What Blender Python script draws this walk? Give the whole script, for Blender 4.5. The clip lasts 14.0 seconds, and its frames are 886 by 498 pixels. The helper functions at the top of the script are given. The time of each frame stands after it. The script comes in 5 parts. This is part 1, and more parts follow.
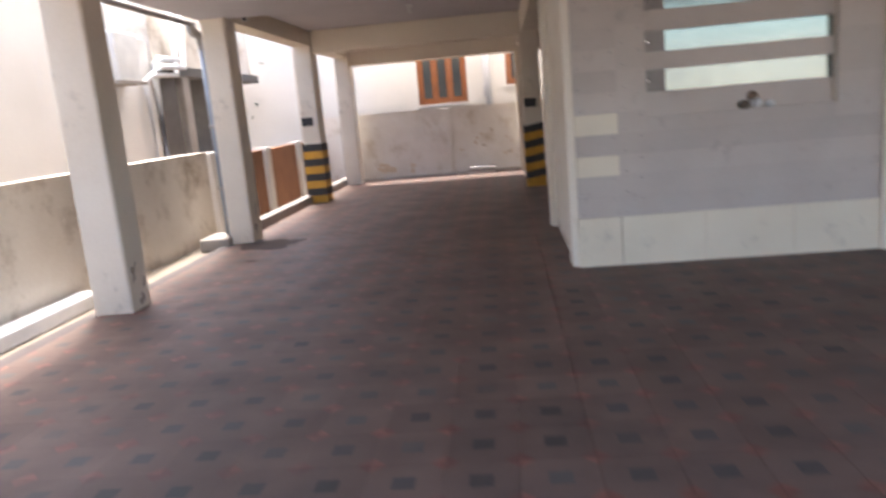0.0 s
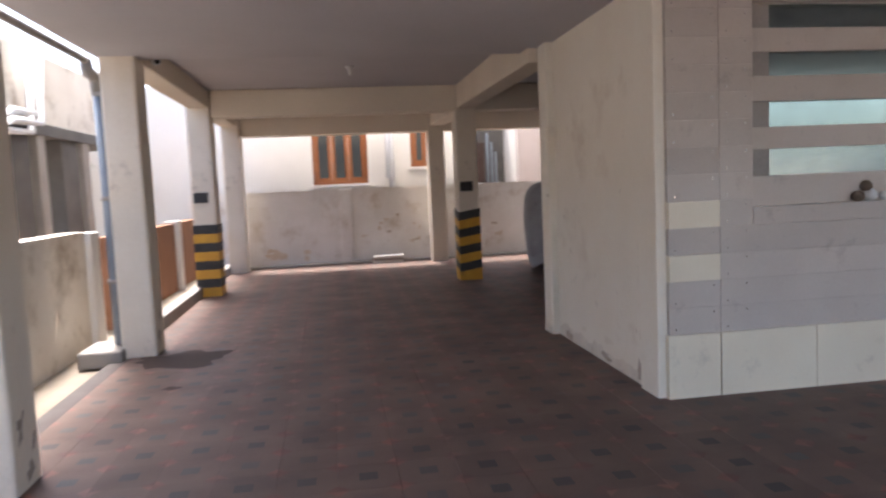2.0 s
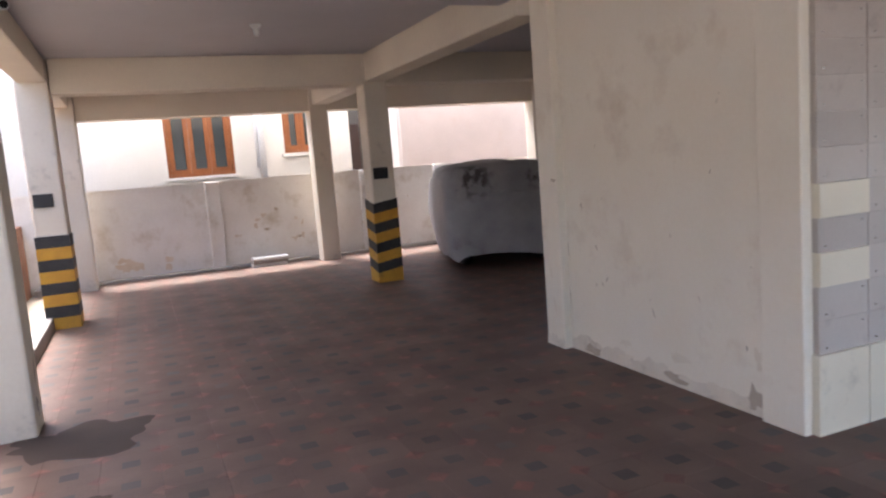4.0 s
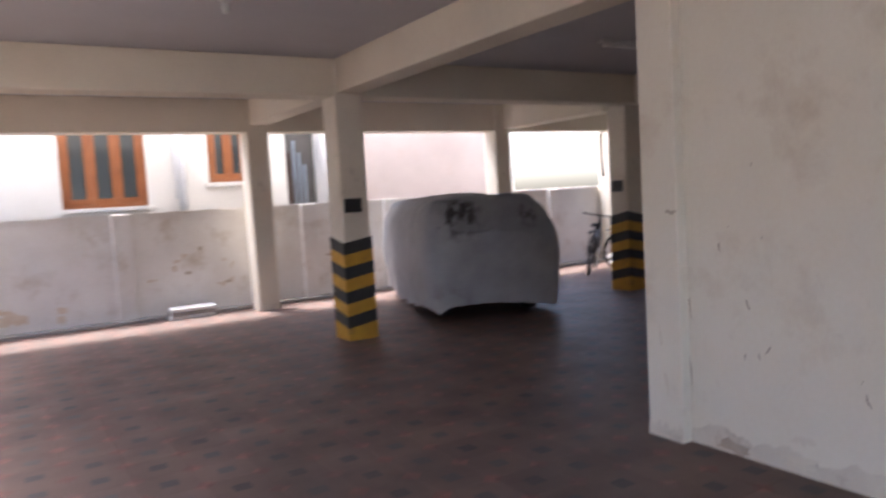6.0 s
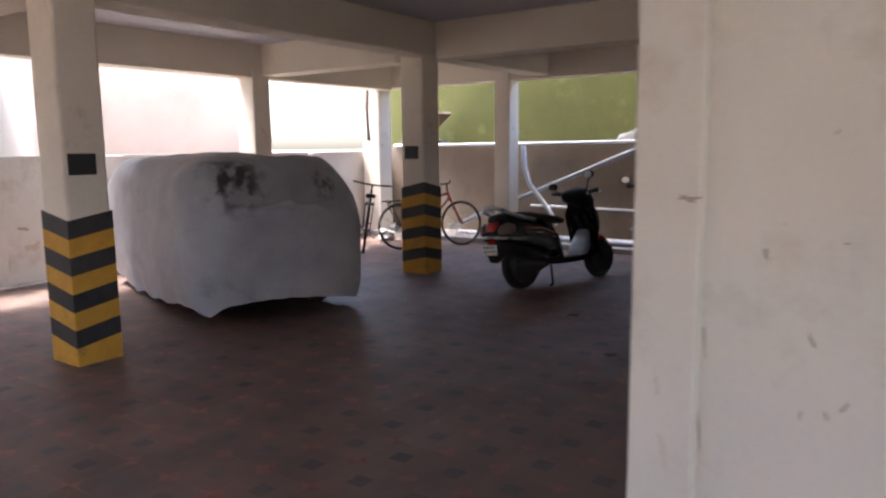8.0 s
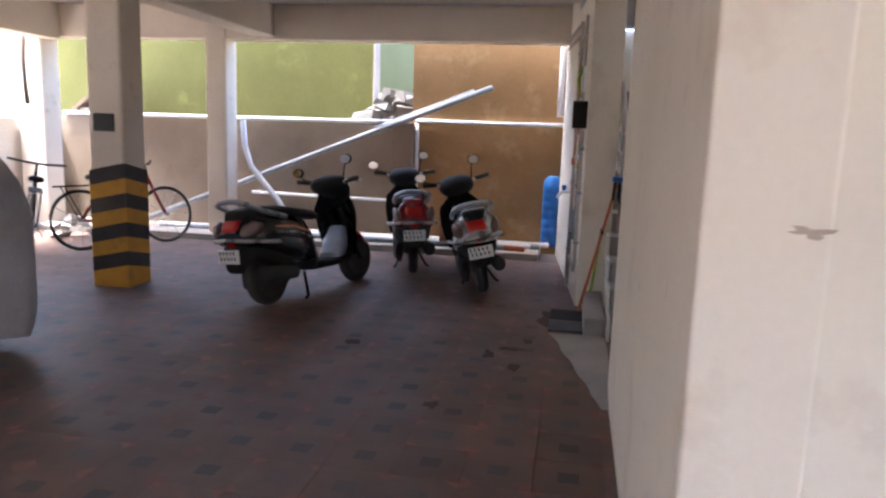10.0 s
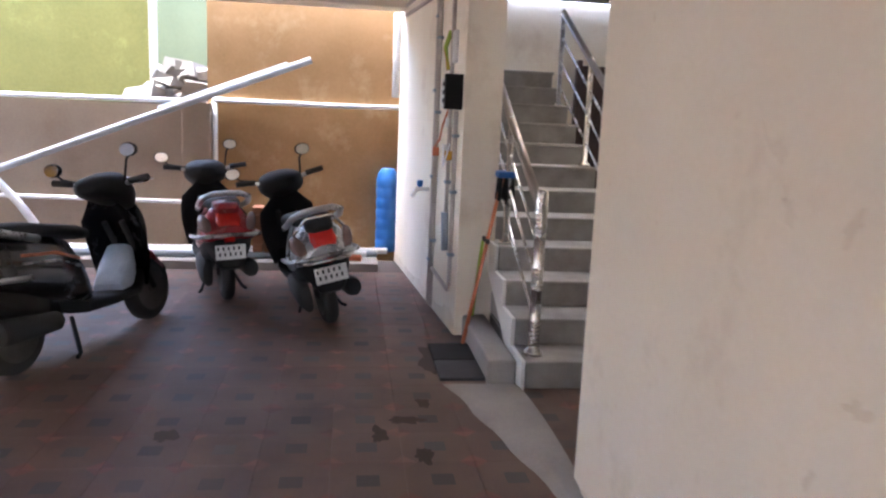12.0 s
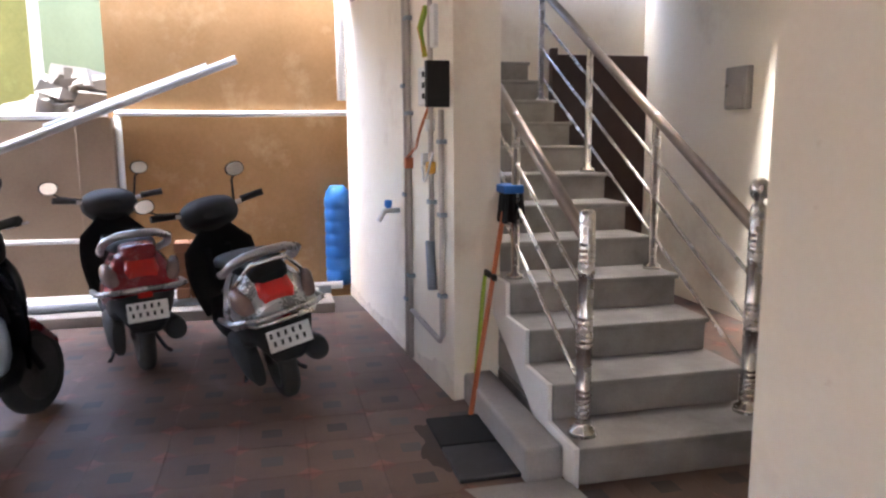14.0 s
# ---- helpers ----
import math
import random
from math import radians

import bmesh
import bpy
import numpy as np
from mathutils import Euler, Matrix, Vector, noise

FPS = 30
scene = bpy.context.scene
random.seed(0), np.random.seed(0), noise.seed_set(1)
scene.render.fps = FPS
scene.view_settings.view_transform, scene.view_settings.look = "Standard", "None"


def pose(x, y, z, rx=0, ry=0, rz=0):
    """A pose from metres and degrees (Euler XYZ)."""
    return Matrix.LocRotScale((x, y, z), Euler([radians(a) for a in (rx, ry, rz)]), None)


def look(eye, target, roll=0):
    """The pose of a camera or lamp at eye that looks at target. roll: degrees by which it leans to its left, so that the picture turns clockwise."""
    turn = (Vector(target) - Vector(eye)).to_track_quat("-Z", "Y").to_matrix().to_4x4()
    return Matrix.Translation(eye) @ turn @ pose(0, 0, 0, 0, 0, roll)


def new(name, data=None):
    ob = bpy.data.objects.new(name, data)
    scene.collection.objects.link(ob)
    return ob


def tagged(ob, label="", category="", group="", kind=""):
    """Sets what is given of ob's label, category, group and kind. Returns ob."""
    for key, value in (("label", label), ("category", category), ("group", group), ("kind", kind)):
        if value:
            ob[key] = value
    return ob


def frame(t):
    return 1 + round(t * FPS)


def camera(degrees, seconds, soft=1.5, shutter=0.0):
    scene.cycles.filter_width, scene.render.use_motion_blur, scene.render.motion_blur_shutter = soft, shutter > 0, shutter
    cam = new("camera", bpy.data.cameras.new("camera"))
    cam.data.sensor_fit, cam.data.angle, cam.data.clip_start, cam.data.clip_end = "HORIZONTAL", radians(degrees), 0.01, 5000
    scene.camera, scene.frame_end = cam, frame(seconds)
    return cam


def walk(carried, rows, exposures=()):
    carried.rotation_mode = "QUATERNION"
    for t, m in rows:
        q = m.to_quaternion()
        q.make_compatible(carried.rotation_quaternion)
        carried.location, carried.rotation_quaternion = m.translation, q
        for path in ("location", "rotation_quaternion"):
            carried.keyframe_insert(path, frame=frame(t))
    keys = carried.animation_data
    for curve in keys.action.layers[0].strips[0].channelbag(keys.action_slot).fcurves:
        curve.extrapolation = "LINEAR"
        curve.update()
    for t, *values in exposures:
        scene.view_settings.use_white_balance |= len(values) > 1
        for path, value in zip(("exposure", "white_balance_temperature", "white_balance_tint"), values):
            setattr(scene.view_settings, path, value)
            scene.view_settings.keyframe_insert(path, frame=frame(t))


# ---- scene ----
cam = camera(63.1, 14.0, soft=2.3, shutter=0.5)
PATH = [
    (0, (0.262, 1.211, 1.304), (0.074, 3.166, 0.926), -5.0),
    (0.5, (-0.081, 1.669, 1.328), (-0.383, 3.632, 1.095), -2.5),
    (1, (-0.383, 2.078, 1.317), (-0.476, 4.067, 1.133), -1.8),
    (1.5, (-0.782, 2.394, 1.353), (-0.769, 4.385, 1.165), -3.6),
    (2, (-1.121, 2.846, 1.327), (-0.826, 4.816, 1.151), -2.5),
    (2.5, (-1.406, 3.225, 1.343), (-0.933, 5.161, 1.166), -5.0),
    (3, (-1.617, 3.685, 1.371), (-1.007, 5.574, 1.124), -3.9),
    (3.5, (-1.842, 4.092, 1.403), (-1.16, 5.958, 1.177), -3.8),
    (3.7, (-1.903, 4.253, 1.408), (-1.181, 6.103, 1.177), -4.1),
    (5.8, (-2.223, 6.129, 1.352), (-1.295, 7.876, 1.057), -4.0),
    (6, (-2.224, 6.333, 1.359), (-1.173, 8.027, 1.207), -3.3),
    (6.5, (-2.121, 6.86, 1.371), (-0.891, 8.424, 1.17), -3.1),
    (7, (-2.011, 7.348, 1.333), (-0.693, 8.829, 1.073), 0.7),
    (7.5, (-1.829, 7.708, 1.387), (-0.283, 8.952, 1.139), 3.2),
    (8, (-1.746, 8.123, 1.378), (-0.127, 9.263, 1.1), -0.6),
    (8.2, (-1.595, 8.364, 1.367), (0.055, 9.452, 1.061), 2.0),
    (8.5, (-1.583, 8.515, 1.415), (0.147, 9.453, 1.06), 1.5),
    (9, (-1.352, 8.858, 1.407), (0.554, 9.37, 1.082), 3.7),
    (9.2, (-1.221, 8.964, 1.401), (0.703, 9.426, 1.112), 3.7),
    (11.3, (0.232, 9.638, 1.285), (2.184, 9.76, 0.865), -0.3),
    (11.5, (0.378, 9.704, 1.28), (2.352, 9.698, 0.956), 1.0),
    (12, (0.7, 9.866, 1.31), (2.654, 9.606, 0.973), 2.4),
    (12.5, (1.017, 9.931, 1.281), (2.989, 9.712, 1.025), 0.6),
    (13, (1.349, 9.968, 1.274), (3.305, 9.64, 1.01), 1.1),
    (13.5, (1.554, 10.068, 1.32), (3.482, 9.635, 1.008), -0.2),
    (14, (1.818, 10.012, 1.285), (3.74, 9.559, 0.971), -0.4),
]


U = 1.1  # metres in one unit of the plan below
EXPOSURES = [(0, 2.65, 6500, 13), (1, 2.42, 6400, 13), (3.5, 2.8, 6300, 13), (6, 2.95, 5900, 13), (8, 3.25, 6100, 13), (9.2, 3.6, 6050, 13), (11.3, 4.75, 5900, 13), (12.5, 4.82, 5950, 13), (14, 4.88, 6150, 13)]
walk(cam, [(t, look(Vector(eye) * U, Vector(target) * U, roll)) for t, eye, target, roll in PATH], EXPOSURES)

# ---- light ----
world = bpy.data.worlds.new("sky")
scene.world = world
world.use_nodes = True
wn, wl = world.node_tree.nodes, world.node_tree.links
sky = wn.new("ShaderNodeTexSky")
sky.sky_type = "NISHITA"
sky.sun_disc = False
sky.sun_elevation, sky.sun_rotation = radians(70), radians(-17)
sky.dust_density = 4.0
wn["Background"].inputs["Strength"].default_value = 0.15
wl.new(sky.outputs[0], wn["Background"].inputs["Color"])
sun = new("sun", bpy.data.lights.new("sun", "SUN"))
sun.data.energy, sun.data.angle, sun.data.color = 1.9, radians(10), (1.0, 0.96, 0.9)
sun.matrix_world = look((0, 0, 30), (1.2, -4.0, 18), 0)


# ---- materials ----
def mat(name, col, col2=None, rough=0.8, scale=3.0, fine=60.0, bump=0.15, metal=0.0, stain=None, amount=0.0, stain_scale=1.5, piece=0.0, spec=0.5):
    """Two tones mixed by coarse and fine noise, optional stains with ragged edges, optional piece-to-piece change."""
    m = bpy.data.materials.new(name)
    m.use_nodes = True
    n, l = m.node_tree.nodes, m.node_tree.links
    b = n["Principled BSDF"]
    b.inputs["Metallic"].default_value = metal
    b.inputs["Specular IOR Level"].default_value = spec
    co = n.new("ShaderNodeTexCoord")
    big, small = n.new("ShaderNodeTexNoise"), n.new("ShaderNodeTexNoise")
    big.inputs["Scale"].default_value, big.inputs["Detail"].default_value = scale, 6
    small.inputs["Scale"].default_value, small.inputs["Detail"].default_value = fine, 3
    place = n.new("ShaderNodeNewGeometry").outputs["Position"] if piece else co.outputs["Object"]
    for x in (big, small):
        l.new(place, x.inputs["Vector"])
    mix = n.new("ShaderNodeMix")
    mix.data_type = "RGBA"
    mix.inputs["A"].default_value = (*col, 1)
    mix.inputs["B"].default_value = (*(col2 or [c * 0.8 for c in col]), 1)
    add = n.new("ShaderNodeMath")
    add.operation = "MULTIPLY_ADD"
    l.new(small.outputs["Fac"], add.inputs[0])
    add.inputs[1].default_value = 0.35
    l.new(big.outputs["Fac"], add.inputs[2])
    ramp = n.new("ShaderNodeMapRange")
    ramp.inputs["From Min"].default_value, ramp.inputs["From Max"].default_value = 0.45, 0.9
    l.new(add.outputs[0], ramp.inputs["Value"])
    l.new(ramp.outputs[0], mix.inputs["Factor"])
    out = mix.outputs["Result"]
    if stain:
        sn = n.new("ShaderNodeTexNoise")
        sn.inputs["Scale"].default_value, sn.inputs["Detail"].default_value, sn.inputs["Roughness"].default_value = stain_scale, 8, 0.65
        l.new(place, sn.inputs["Vector"])
        sr = n.new("ShaderNodeMapRange")
        sr.inputs["From Min"].default_value, sr.inputs["From Max"].default_value = 0.62 - 0.25 * amount, 0.78 - 0.2 * amount
        sr.inputs["To Max"].default_value = min(1.0, 0.5 + amount)
        l.new(sn.outputs["Fac"], sr.inputs["Value"])
        mx = n.new("ShaderNodeMix")
        mx.data_type = "RGBA"
        l.new(sr.outputs[0], mx.inputs["Factor"])
        l.new(out, mx.inputs["A"])
        mx.inputs["B"].default_value = (*stain, 1)
        out = mx.outputs["Result"]
    if piece:
        ob, geo, sm, fr = n.new("ShaderNodeObjectInfo"), n.new("ShaderNodeNewGeometry"), n.new("ShaderNodeMath"), n.new("ShaderNodeMath")
        sm.operation, fr.operation = "ADD", "FRACT"
        l.new(ob.outputs["Random"], sm.inputs[0])
        l.new(geo.outputs["Random Per Island"], sm.inputs[1])
        l.new(sm.outputs[0], fr.inputs[0])
        rg = n.new("ShaderNodeMapRange")
        rg.inputs["To Min"].default_value, rg.inputs["To Max"].default_value = 1 - piece, 1 + piece
        l.new(fr.outputs[0], rg.inputs["Value"])
        hs = n.new("ShaderNodeHueSaturation")
        l.new(out, hs.inputs["Color"])
        l.new(rg.outputs[0], hs.inputs["Value"])
        out = hs.outputs["Color"]
    l.new(out, b.inputs["Base Color"])
    rr = n.new("ShaderNodeMapRange")
    rr.inputs["To Min"].default_value, rr.inputs["To Max"].default_value = max(0.03, rough - 0.12), min(1, rough + 0.12)
    l.new(add.outputs[0], rr.inputs["Value"])
    l.new(rr.outputs[0], b.inputs["Roughness"])
    if bump:
        bp = n.new("ShaderNodeBump")
        bp.inputs["Strength"].default_value, bp.inputs["Distance"].default_value = bump, 0.01
        l.new(add.outputs[0], bp.inputs["Height"])
        l.new(bp.outputs[0], b.inputs["Normal"])
    return m


def glow(name, col, strength):
    m = bpy.data.materials.new(name)
    m.use_nodes = True
    b = m.node_tree.nodes["Principled BSDF"]
    b.inputs["Emission Color"].default_value, b.inputs["Emission Strength"].default_value = (*col, 1), strength
    return m


CREAM = mat("cream_paint", (0.83, 0.775, 0.665), (0.77, 0.7, 0.58), 0.75, 1.2, 40, 0.12, stain=(0.58, 0.48, 0.37), amount=0.25, stain_scale=1.4)
BEAM = mat("beam_paint", (0.74, 0.66, 0.53), (0.66, 0.58, 0.47), 0.8, 1.0, 30, 0.12)
CEIL = mat("ceiling_paint", (0.53, 0.51, 0.52), (0.47, 0.45, 0.46), 0.85, 0.8, 50, 0.1)
COLUMN = mat("column_paint", (0.74, 0.67, 0.56), (0.66, 0.58, 0.47), 0.75, 1.5, 35, 0.15, stain=(0.2, 0.16, 0.13), amount=0.1, stain_scale=3.0)
YELLOW = mat("yellow_paint", (0.62, 0.33, 0.03), (0.5, 0.25, 0.03), 0.6, 6, 50, 0.1, stain=(0.12, 0.09, 0.06), amount=0.15, stain_scale=9)
BLACK = mat("black_paint", (0.02, 0.02, 0.022), (0.05, 0.045, 0.04), 0.6, 6, 50, 0.1)
PLATE = mat("black_plate", (0.015, 0.015, 0.018), None, 0.45, 4, 40, 0.05)
FIELD = mat("paver_mauve", (0.155, 0.097, 0.074), (0.115, 0.073, 0.057), 0.56, 2.2, 90, 0.3, stain=(0.085, 0.058, 0.047), amount=0.35, stain_scale=1.3, piece=0.1, spec=0.4)
GREYSQ = mat("paver_grey", (0.05, 0.046, 0.042), (0.075, 0.064, 0.056), 0.48, 1.3, 90, 0.2, spec=0.35, stain=(0.115, 0.078, 0.062), amount=0.4, stain_scale=0.8, piece=0.4)
REDSQ = mat("paver_red", (0.165, 0.055, 0.037), (0.145, 0.066, 0.047), 0.5, 1.3, 90, 0.2, stain=(0.125, 0.08, 0.063), amount=0.45, stain_scale=1.0, piece=0.35)
GROUT = mat("grout", (0.1, 0.085, 0.08), None, 0.95, 4, 80, 0.2)
EARTH = mat("earth", (0.3, 0.25, 0.2), (0.22, 0.18, 0.14), 0.95, 2, 40, 0.4)
CEMENT = mat("cement", (0.36, 0.33, 0.3), (0.27, 0.25, 0.23), 0.9, 3, 60, 0.3)
FARWALL = mat("weathered_lime_wall", (0.8, 0.77, 0.73), (0.68, 0.64, 0.59), 0.9, 1.6, 30, 0.3, stain=(0.5, 0.42, 0.33), amount=0.32, stain_scale=2.0)
LEFTWALL = mat("weathered_cream_wall", (0.72, 0.67, 0.59), (0.6, 0.54, 0.46), 0.9, 1.4, 30, 0.3, stain=(0.3, 0.235, 0.17), amount=0.42, stain_scale=1.6)
RIGHTWALL = mat("beige_rendered_wall", (0.33, 0.26, 0.195), (0.265, 0.205, 0.155), 0.9, 2, 40, 0.25, stain=(0.24, 0.18, 0.13), amount=0.2, stain_scale=2)
ORANGE = mat("ochre_wall", (0.37, 0.215, 0.098), (0.28, 0.162, 0.068), 0.85, 1.8, 30, 0.5, stain=(0.48, 0.33, 0.19), amount=0.3, stain_scale=2.4)
GREEN = mat("lime_green_wall", (0.1, 0.099, 0.02), (0.07, 0.072, 0.014), 0.85, 1.2, 30, 0.35, stain=(0.16, 0.185, 0.06), amount=0.2, stain_scale=1.6)
PALEGREEN = mat("pale_green_wall", (0.085, 0.11, 0.068), None, 0.85, 1.5, 30, 0.2)
WHITEWALL = mat("white_house_paint", (0.76, 0.74, 0.71), (0.68, 0.66, 0.63), 0.85, 1.0, 30, 0.15)
PINKWALL = mat("pinkish_render", (0.5, 0.44, 0.43), (0.42, 0.365, 0.355), 0.9, 1.2, 30, 0.3, stain=(0.45, 0.36, 0.33), amount=0.25, stain_scale=1.8)
TEAK = mat("varnished_wood", (0.3, 0.1, 0.03), (0.22, 0.07, 0.02), 0.45, 5, 60, 0.1)
DARKWOOD = mat("dark_door_wood", (0.05, 0.022, 0.015), (0.035, 0.015, 0.01), 0.5, 5, 60, 0.1)
DARKGLASS = mat("dark_glass", (0.05, 0.06, 0.065), None, 0.1, 2, 20, 0.0)
PLANK = mat("greyish_plank", (0.54, 0.482, 0.425), (0.47, 0.415, 0.365), 0.7, 2, 60, 0.12, stain=(0.3, 0.25, 0.22), amount=0.12, stain_scale=6, piece=0.07)
TILEW = mat("ivory_tile", (0.76, 0.69, 0.54), (0.7, 0.62, 0.48), 0.5, 2, 60, 0.08, stain=(0.35, 0.3, 0.24), amount=0.08, stain_scale=5)
GRANITE = mat("grey_granite", (0.33, 0.31, 0.285), (0.2, 0.185, 0.17), 0.6, 5, 160, 0.2, stain=(0.17, 0.155, 0.14), amount=0.25, stain_scale=4)
STEEL = mat("stainless_steel", (0.62, 0.6, 0.58), (0.5, 0.48, 0.46), 0.22, 8, 90, 0.02, metal=1.0)
BRONZE = mat("brown_handrail_steel", (0.33, 0.28, 0.25), None, 0.35, 8, 90, 0.02, metal=0.8)
PVC = mat("white_pvc", (0.75, 0.76, 0.78), (0.66, 0.67, 0.69), 0.45, 5, 50, 0.03)
GREYPVC = mat("grey_pvc", (0.25, 0.29, 0.33), (0.2, 0.23, 0.27), 0.5, 5, 50, 0.05)
COVER = mat("grey_car_cover", (0.4, 0.4, 0.41), (0.31, 0.31, 0.325), 0.7, 4, 60, 0.6, stain=(0.17, 0.145, 0.135), amount=0.1, stain_scale=2.2)
RUBBER = mat("black_rubber", (0.02, 0.02, 0.02), (0.035, 0.033, 0.03), 0.8, 8, 90, 0.1)
BLACKPL = mat("black_plastic", (0.014, 0.014, 0.015), (0.024, 0.023, 0.022), 0.6, 8, 90, 0.03, spec=0.15)
BLACKGLOSS = mat("black_gloss_paint", (0.012, 0.012, 0.016), None, 0.2, 6, 90, 0.0)
MAROON = mat("maroon_paint", (0.22, 0.015, 0.02), (0.17, 0.012, 0.016), 0.22, 6, 90, 0.0)
SILVER = mat("silver_grey_paint", (0.42, 0.42, 0.43), (0.34, 0.34, 0.35), 0.24, 6, 90, 0.0, metal=0.7)
REDLAMP = mat("red_lens", (0.5, 0.02, 0.015), None, 0.2, 5, 50, 0.0)
WHITEPL = mat("white_plastic", (0.75, 0.75, 0.73), None, 0.45, 5, 50, 0.02)
BLUEPL = mat("blue_plastic", (0.02, 0.16, 0.5), (0.015, 0.12, 0.42), 0.45, 4, 50, 0.05)
LIME = mat("lime_plastic", (0.35, 0.5, 0.05), None, 0.5, 5, 50, 0.02)
COPPER = mat("orange_stick", (0.55, 0.16, 0.07), None, 0.5, 5, 50, 0.02)
MIRROR = mat("mirror_glass", (0.9, 0.9, 0.92), None, 0.05, 2, 20, 0.0, metal=1.0)
RED = mat("red_paint", (0.35, 0.03, 0.03), None, 0.35, 5, 50, 0.02)
LEAF = mat("leaves", (0.07, 0.11, 0.03), (0.04, 0.07, 0.02), 0.7, 2, 20, 0.0, piece=0.3)
BARK = mat("bark", (0.15, 0.11, 0.08), None, 0.9, 8, 60, 0.4)
BRICKRED = mat("red_earth_render", (0.32, 0.15, 0.08), (0.24, 0.12, 0.07), 0.9, 3, 40, 0.3)
CONDUIT = mat("dusty_conduit", (0.5, 0.45, 0.4), (0.4, 0.35, 0.31), 0.6, 5, 50, 0.05)
DAMP = mat("damp_stain", (0.058, 0.043, 0.036), (0.08, 0.06, 0.05), 0.8, 3, 60, 0.2, spec=0.2)
GLASS = mat("mirror_tinted_glass", (0.3, 0.36, 0.35), None, 0.08, 2, 20, 0.0, metal=1.0)
LENS = mat("smoky_clear_lens", (0.22, 0.15, 0.13), (0.16, 0.11, 0.1), 0.15, 6, 50, 0.0)
WRAP = mat("bluish_plastic_wrap", (0.36, 0.42, 0.5), (0.25, 0.3, 0.38), 0.35, 9, 60, 0.3)
# darker CEMENT; carries the dimness of the porch and utility court in its colour
DARKCEM = mat("dimmed_cement", (0.13, 0.12, 0.11), (0.09, 0.083, 0.077), 0.9, 3, 50, 0.3)
ALLOY = mat("dusty_dark_alloy", (0.09, 0.085, 0.08), (0.05, 0.048, 0.045), 0.5, 6, 60, 0.05, metal=0.5)
# pale pipe against the light: its backlit shade is put into this grey
PIPEGREY = mat("backlit_pipe_grey", (0.38, 0.39, 0.41), (0.3, 0.31, 0.33), 0.5, 5, 50, 0.05)


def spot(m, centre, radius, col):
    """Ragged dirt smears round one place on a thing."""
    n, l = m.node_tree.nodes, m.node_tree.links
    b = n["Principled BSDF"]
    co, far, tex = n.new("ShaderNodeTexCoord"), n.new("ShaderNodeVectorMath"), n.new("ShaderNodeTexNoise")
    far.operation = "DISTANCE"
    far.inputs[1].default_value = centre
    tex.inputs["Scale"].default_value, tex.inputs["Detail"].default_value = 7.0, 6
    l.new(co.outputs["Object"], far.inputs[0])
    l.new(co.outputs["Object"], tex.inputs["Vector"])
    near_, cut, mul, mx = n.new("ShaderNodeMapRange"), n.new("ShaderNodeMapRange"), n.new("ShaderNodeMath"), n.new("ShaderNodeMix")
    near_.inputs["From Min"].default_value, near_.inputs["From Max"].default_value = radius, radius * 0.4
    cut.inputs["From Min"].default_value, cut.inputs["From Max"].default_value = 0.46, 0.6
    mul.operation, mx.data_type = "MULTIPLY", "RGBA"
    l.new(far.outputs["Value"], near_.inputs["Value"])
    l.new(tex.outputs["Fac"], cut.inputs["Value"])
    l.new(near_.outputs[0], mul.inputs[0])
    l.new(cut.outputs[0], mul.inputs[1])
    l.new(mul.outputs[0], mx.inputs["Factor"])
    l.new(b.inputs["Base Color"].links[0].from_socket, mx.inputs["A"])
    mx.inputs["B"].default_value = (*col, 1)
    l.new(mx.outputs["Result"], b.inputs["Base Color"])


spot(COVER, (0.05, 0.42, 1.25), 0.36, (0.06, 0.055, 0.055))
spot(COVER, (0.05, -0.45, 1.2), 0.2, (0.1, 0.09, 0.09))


# ---- building helpers (all numbers in plan units, scaled by U) ----
def box(bm, x0, x1, y0, y1, z0, z1, bev=0.0, mi=0):
    vs = [bm.verts.new(p) for p in ((x0, y0, z0), (x1, y0, z0), (x1, y1, z0), (x0, y1, z0), (x0, y0, z1), (x1, y0, z1), (x1, y1, z1), (x0, y1, z1))]
    fs = [bm.faces.new([vs[i] for i in q]) for q in ((0, 3, 2, 1), (4, 5, 6, 7), (0, 1, 5, 4), (1, 2, 6, 5), (2, 3, 7, 6), (3, 0, 4, 7))]
    for f in fs:
        f.material_index = mi
    if bev:
        es = list({e for f in fs for e in f.edges})
        bmesh.ops.bevel(bm, geom=es, offset=bev, segments=2, affect="EDGES", profile=0.5)
    return vs


def tube(bm, pts, r, n=10, r1=None, closed=False):
    """A round bar through the points."""
    pts = [Vector(p) for p in pts]
    rings, up = [], Vector((0, 0, 1))
    for i, p in enumerate(pts):
        a = pts[i - 1] if i or closed else p
        b = pts[(i + 1) % len(pts)] if i + 1 < len(pts) or closed else p
        d = (b - a).normalized()
        side = d.cross(up)
        if side.length < 0.05:
            side = d.cross(Vector((0, 1, 0)))
        side.normalize()
        top = side.cross(d)
        rad = r if r1 is None else r + (r1 - r) * i / (len(pts) - 1)
        rings.append([bm.verts.new(p + (side * math.cos(2 * math.pi * k / n) + top * math.sin(2 * math.pi * k / n)) * rad) for k in range(n)])
    m = len(rings)
    for i in range(m if closed else m - 1):
        a, b = rings[i], rings[(i + 1) % m]
        for k in range(n):
            bm.faces.new((a[k], a[(k + 1) % n], b[(k + 1) % n], b[k])).smooth = True
    if not closed:
        bm.faces.new(rings[0][::-1])
        bm.faces.new(rings[-1])


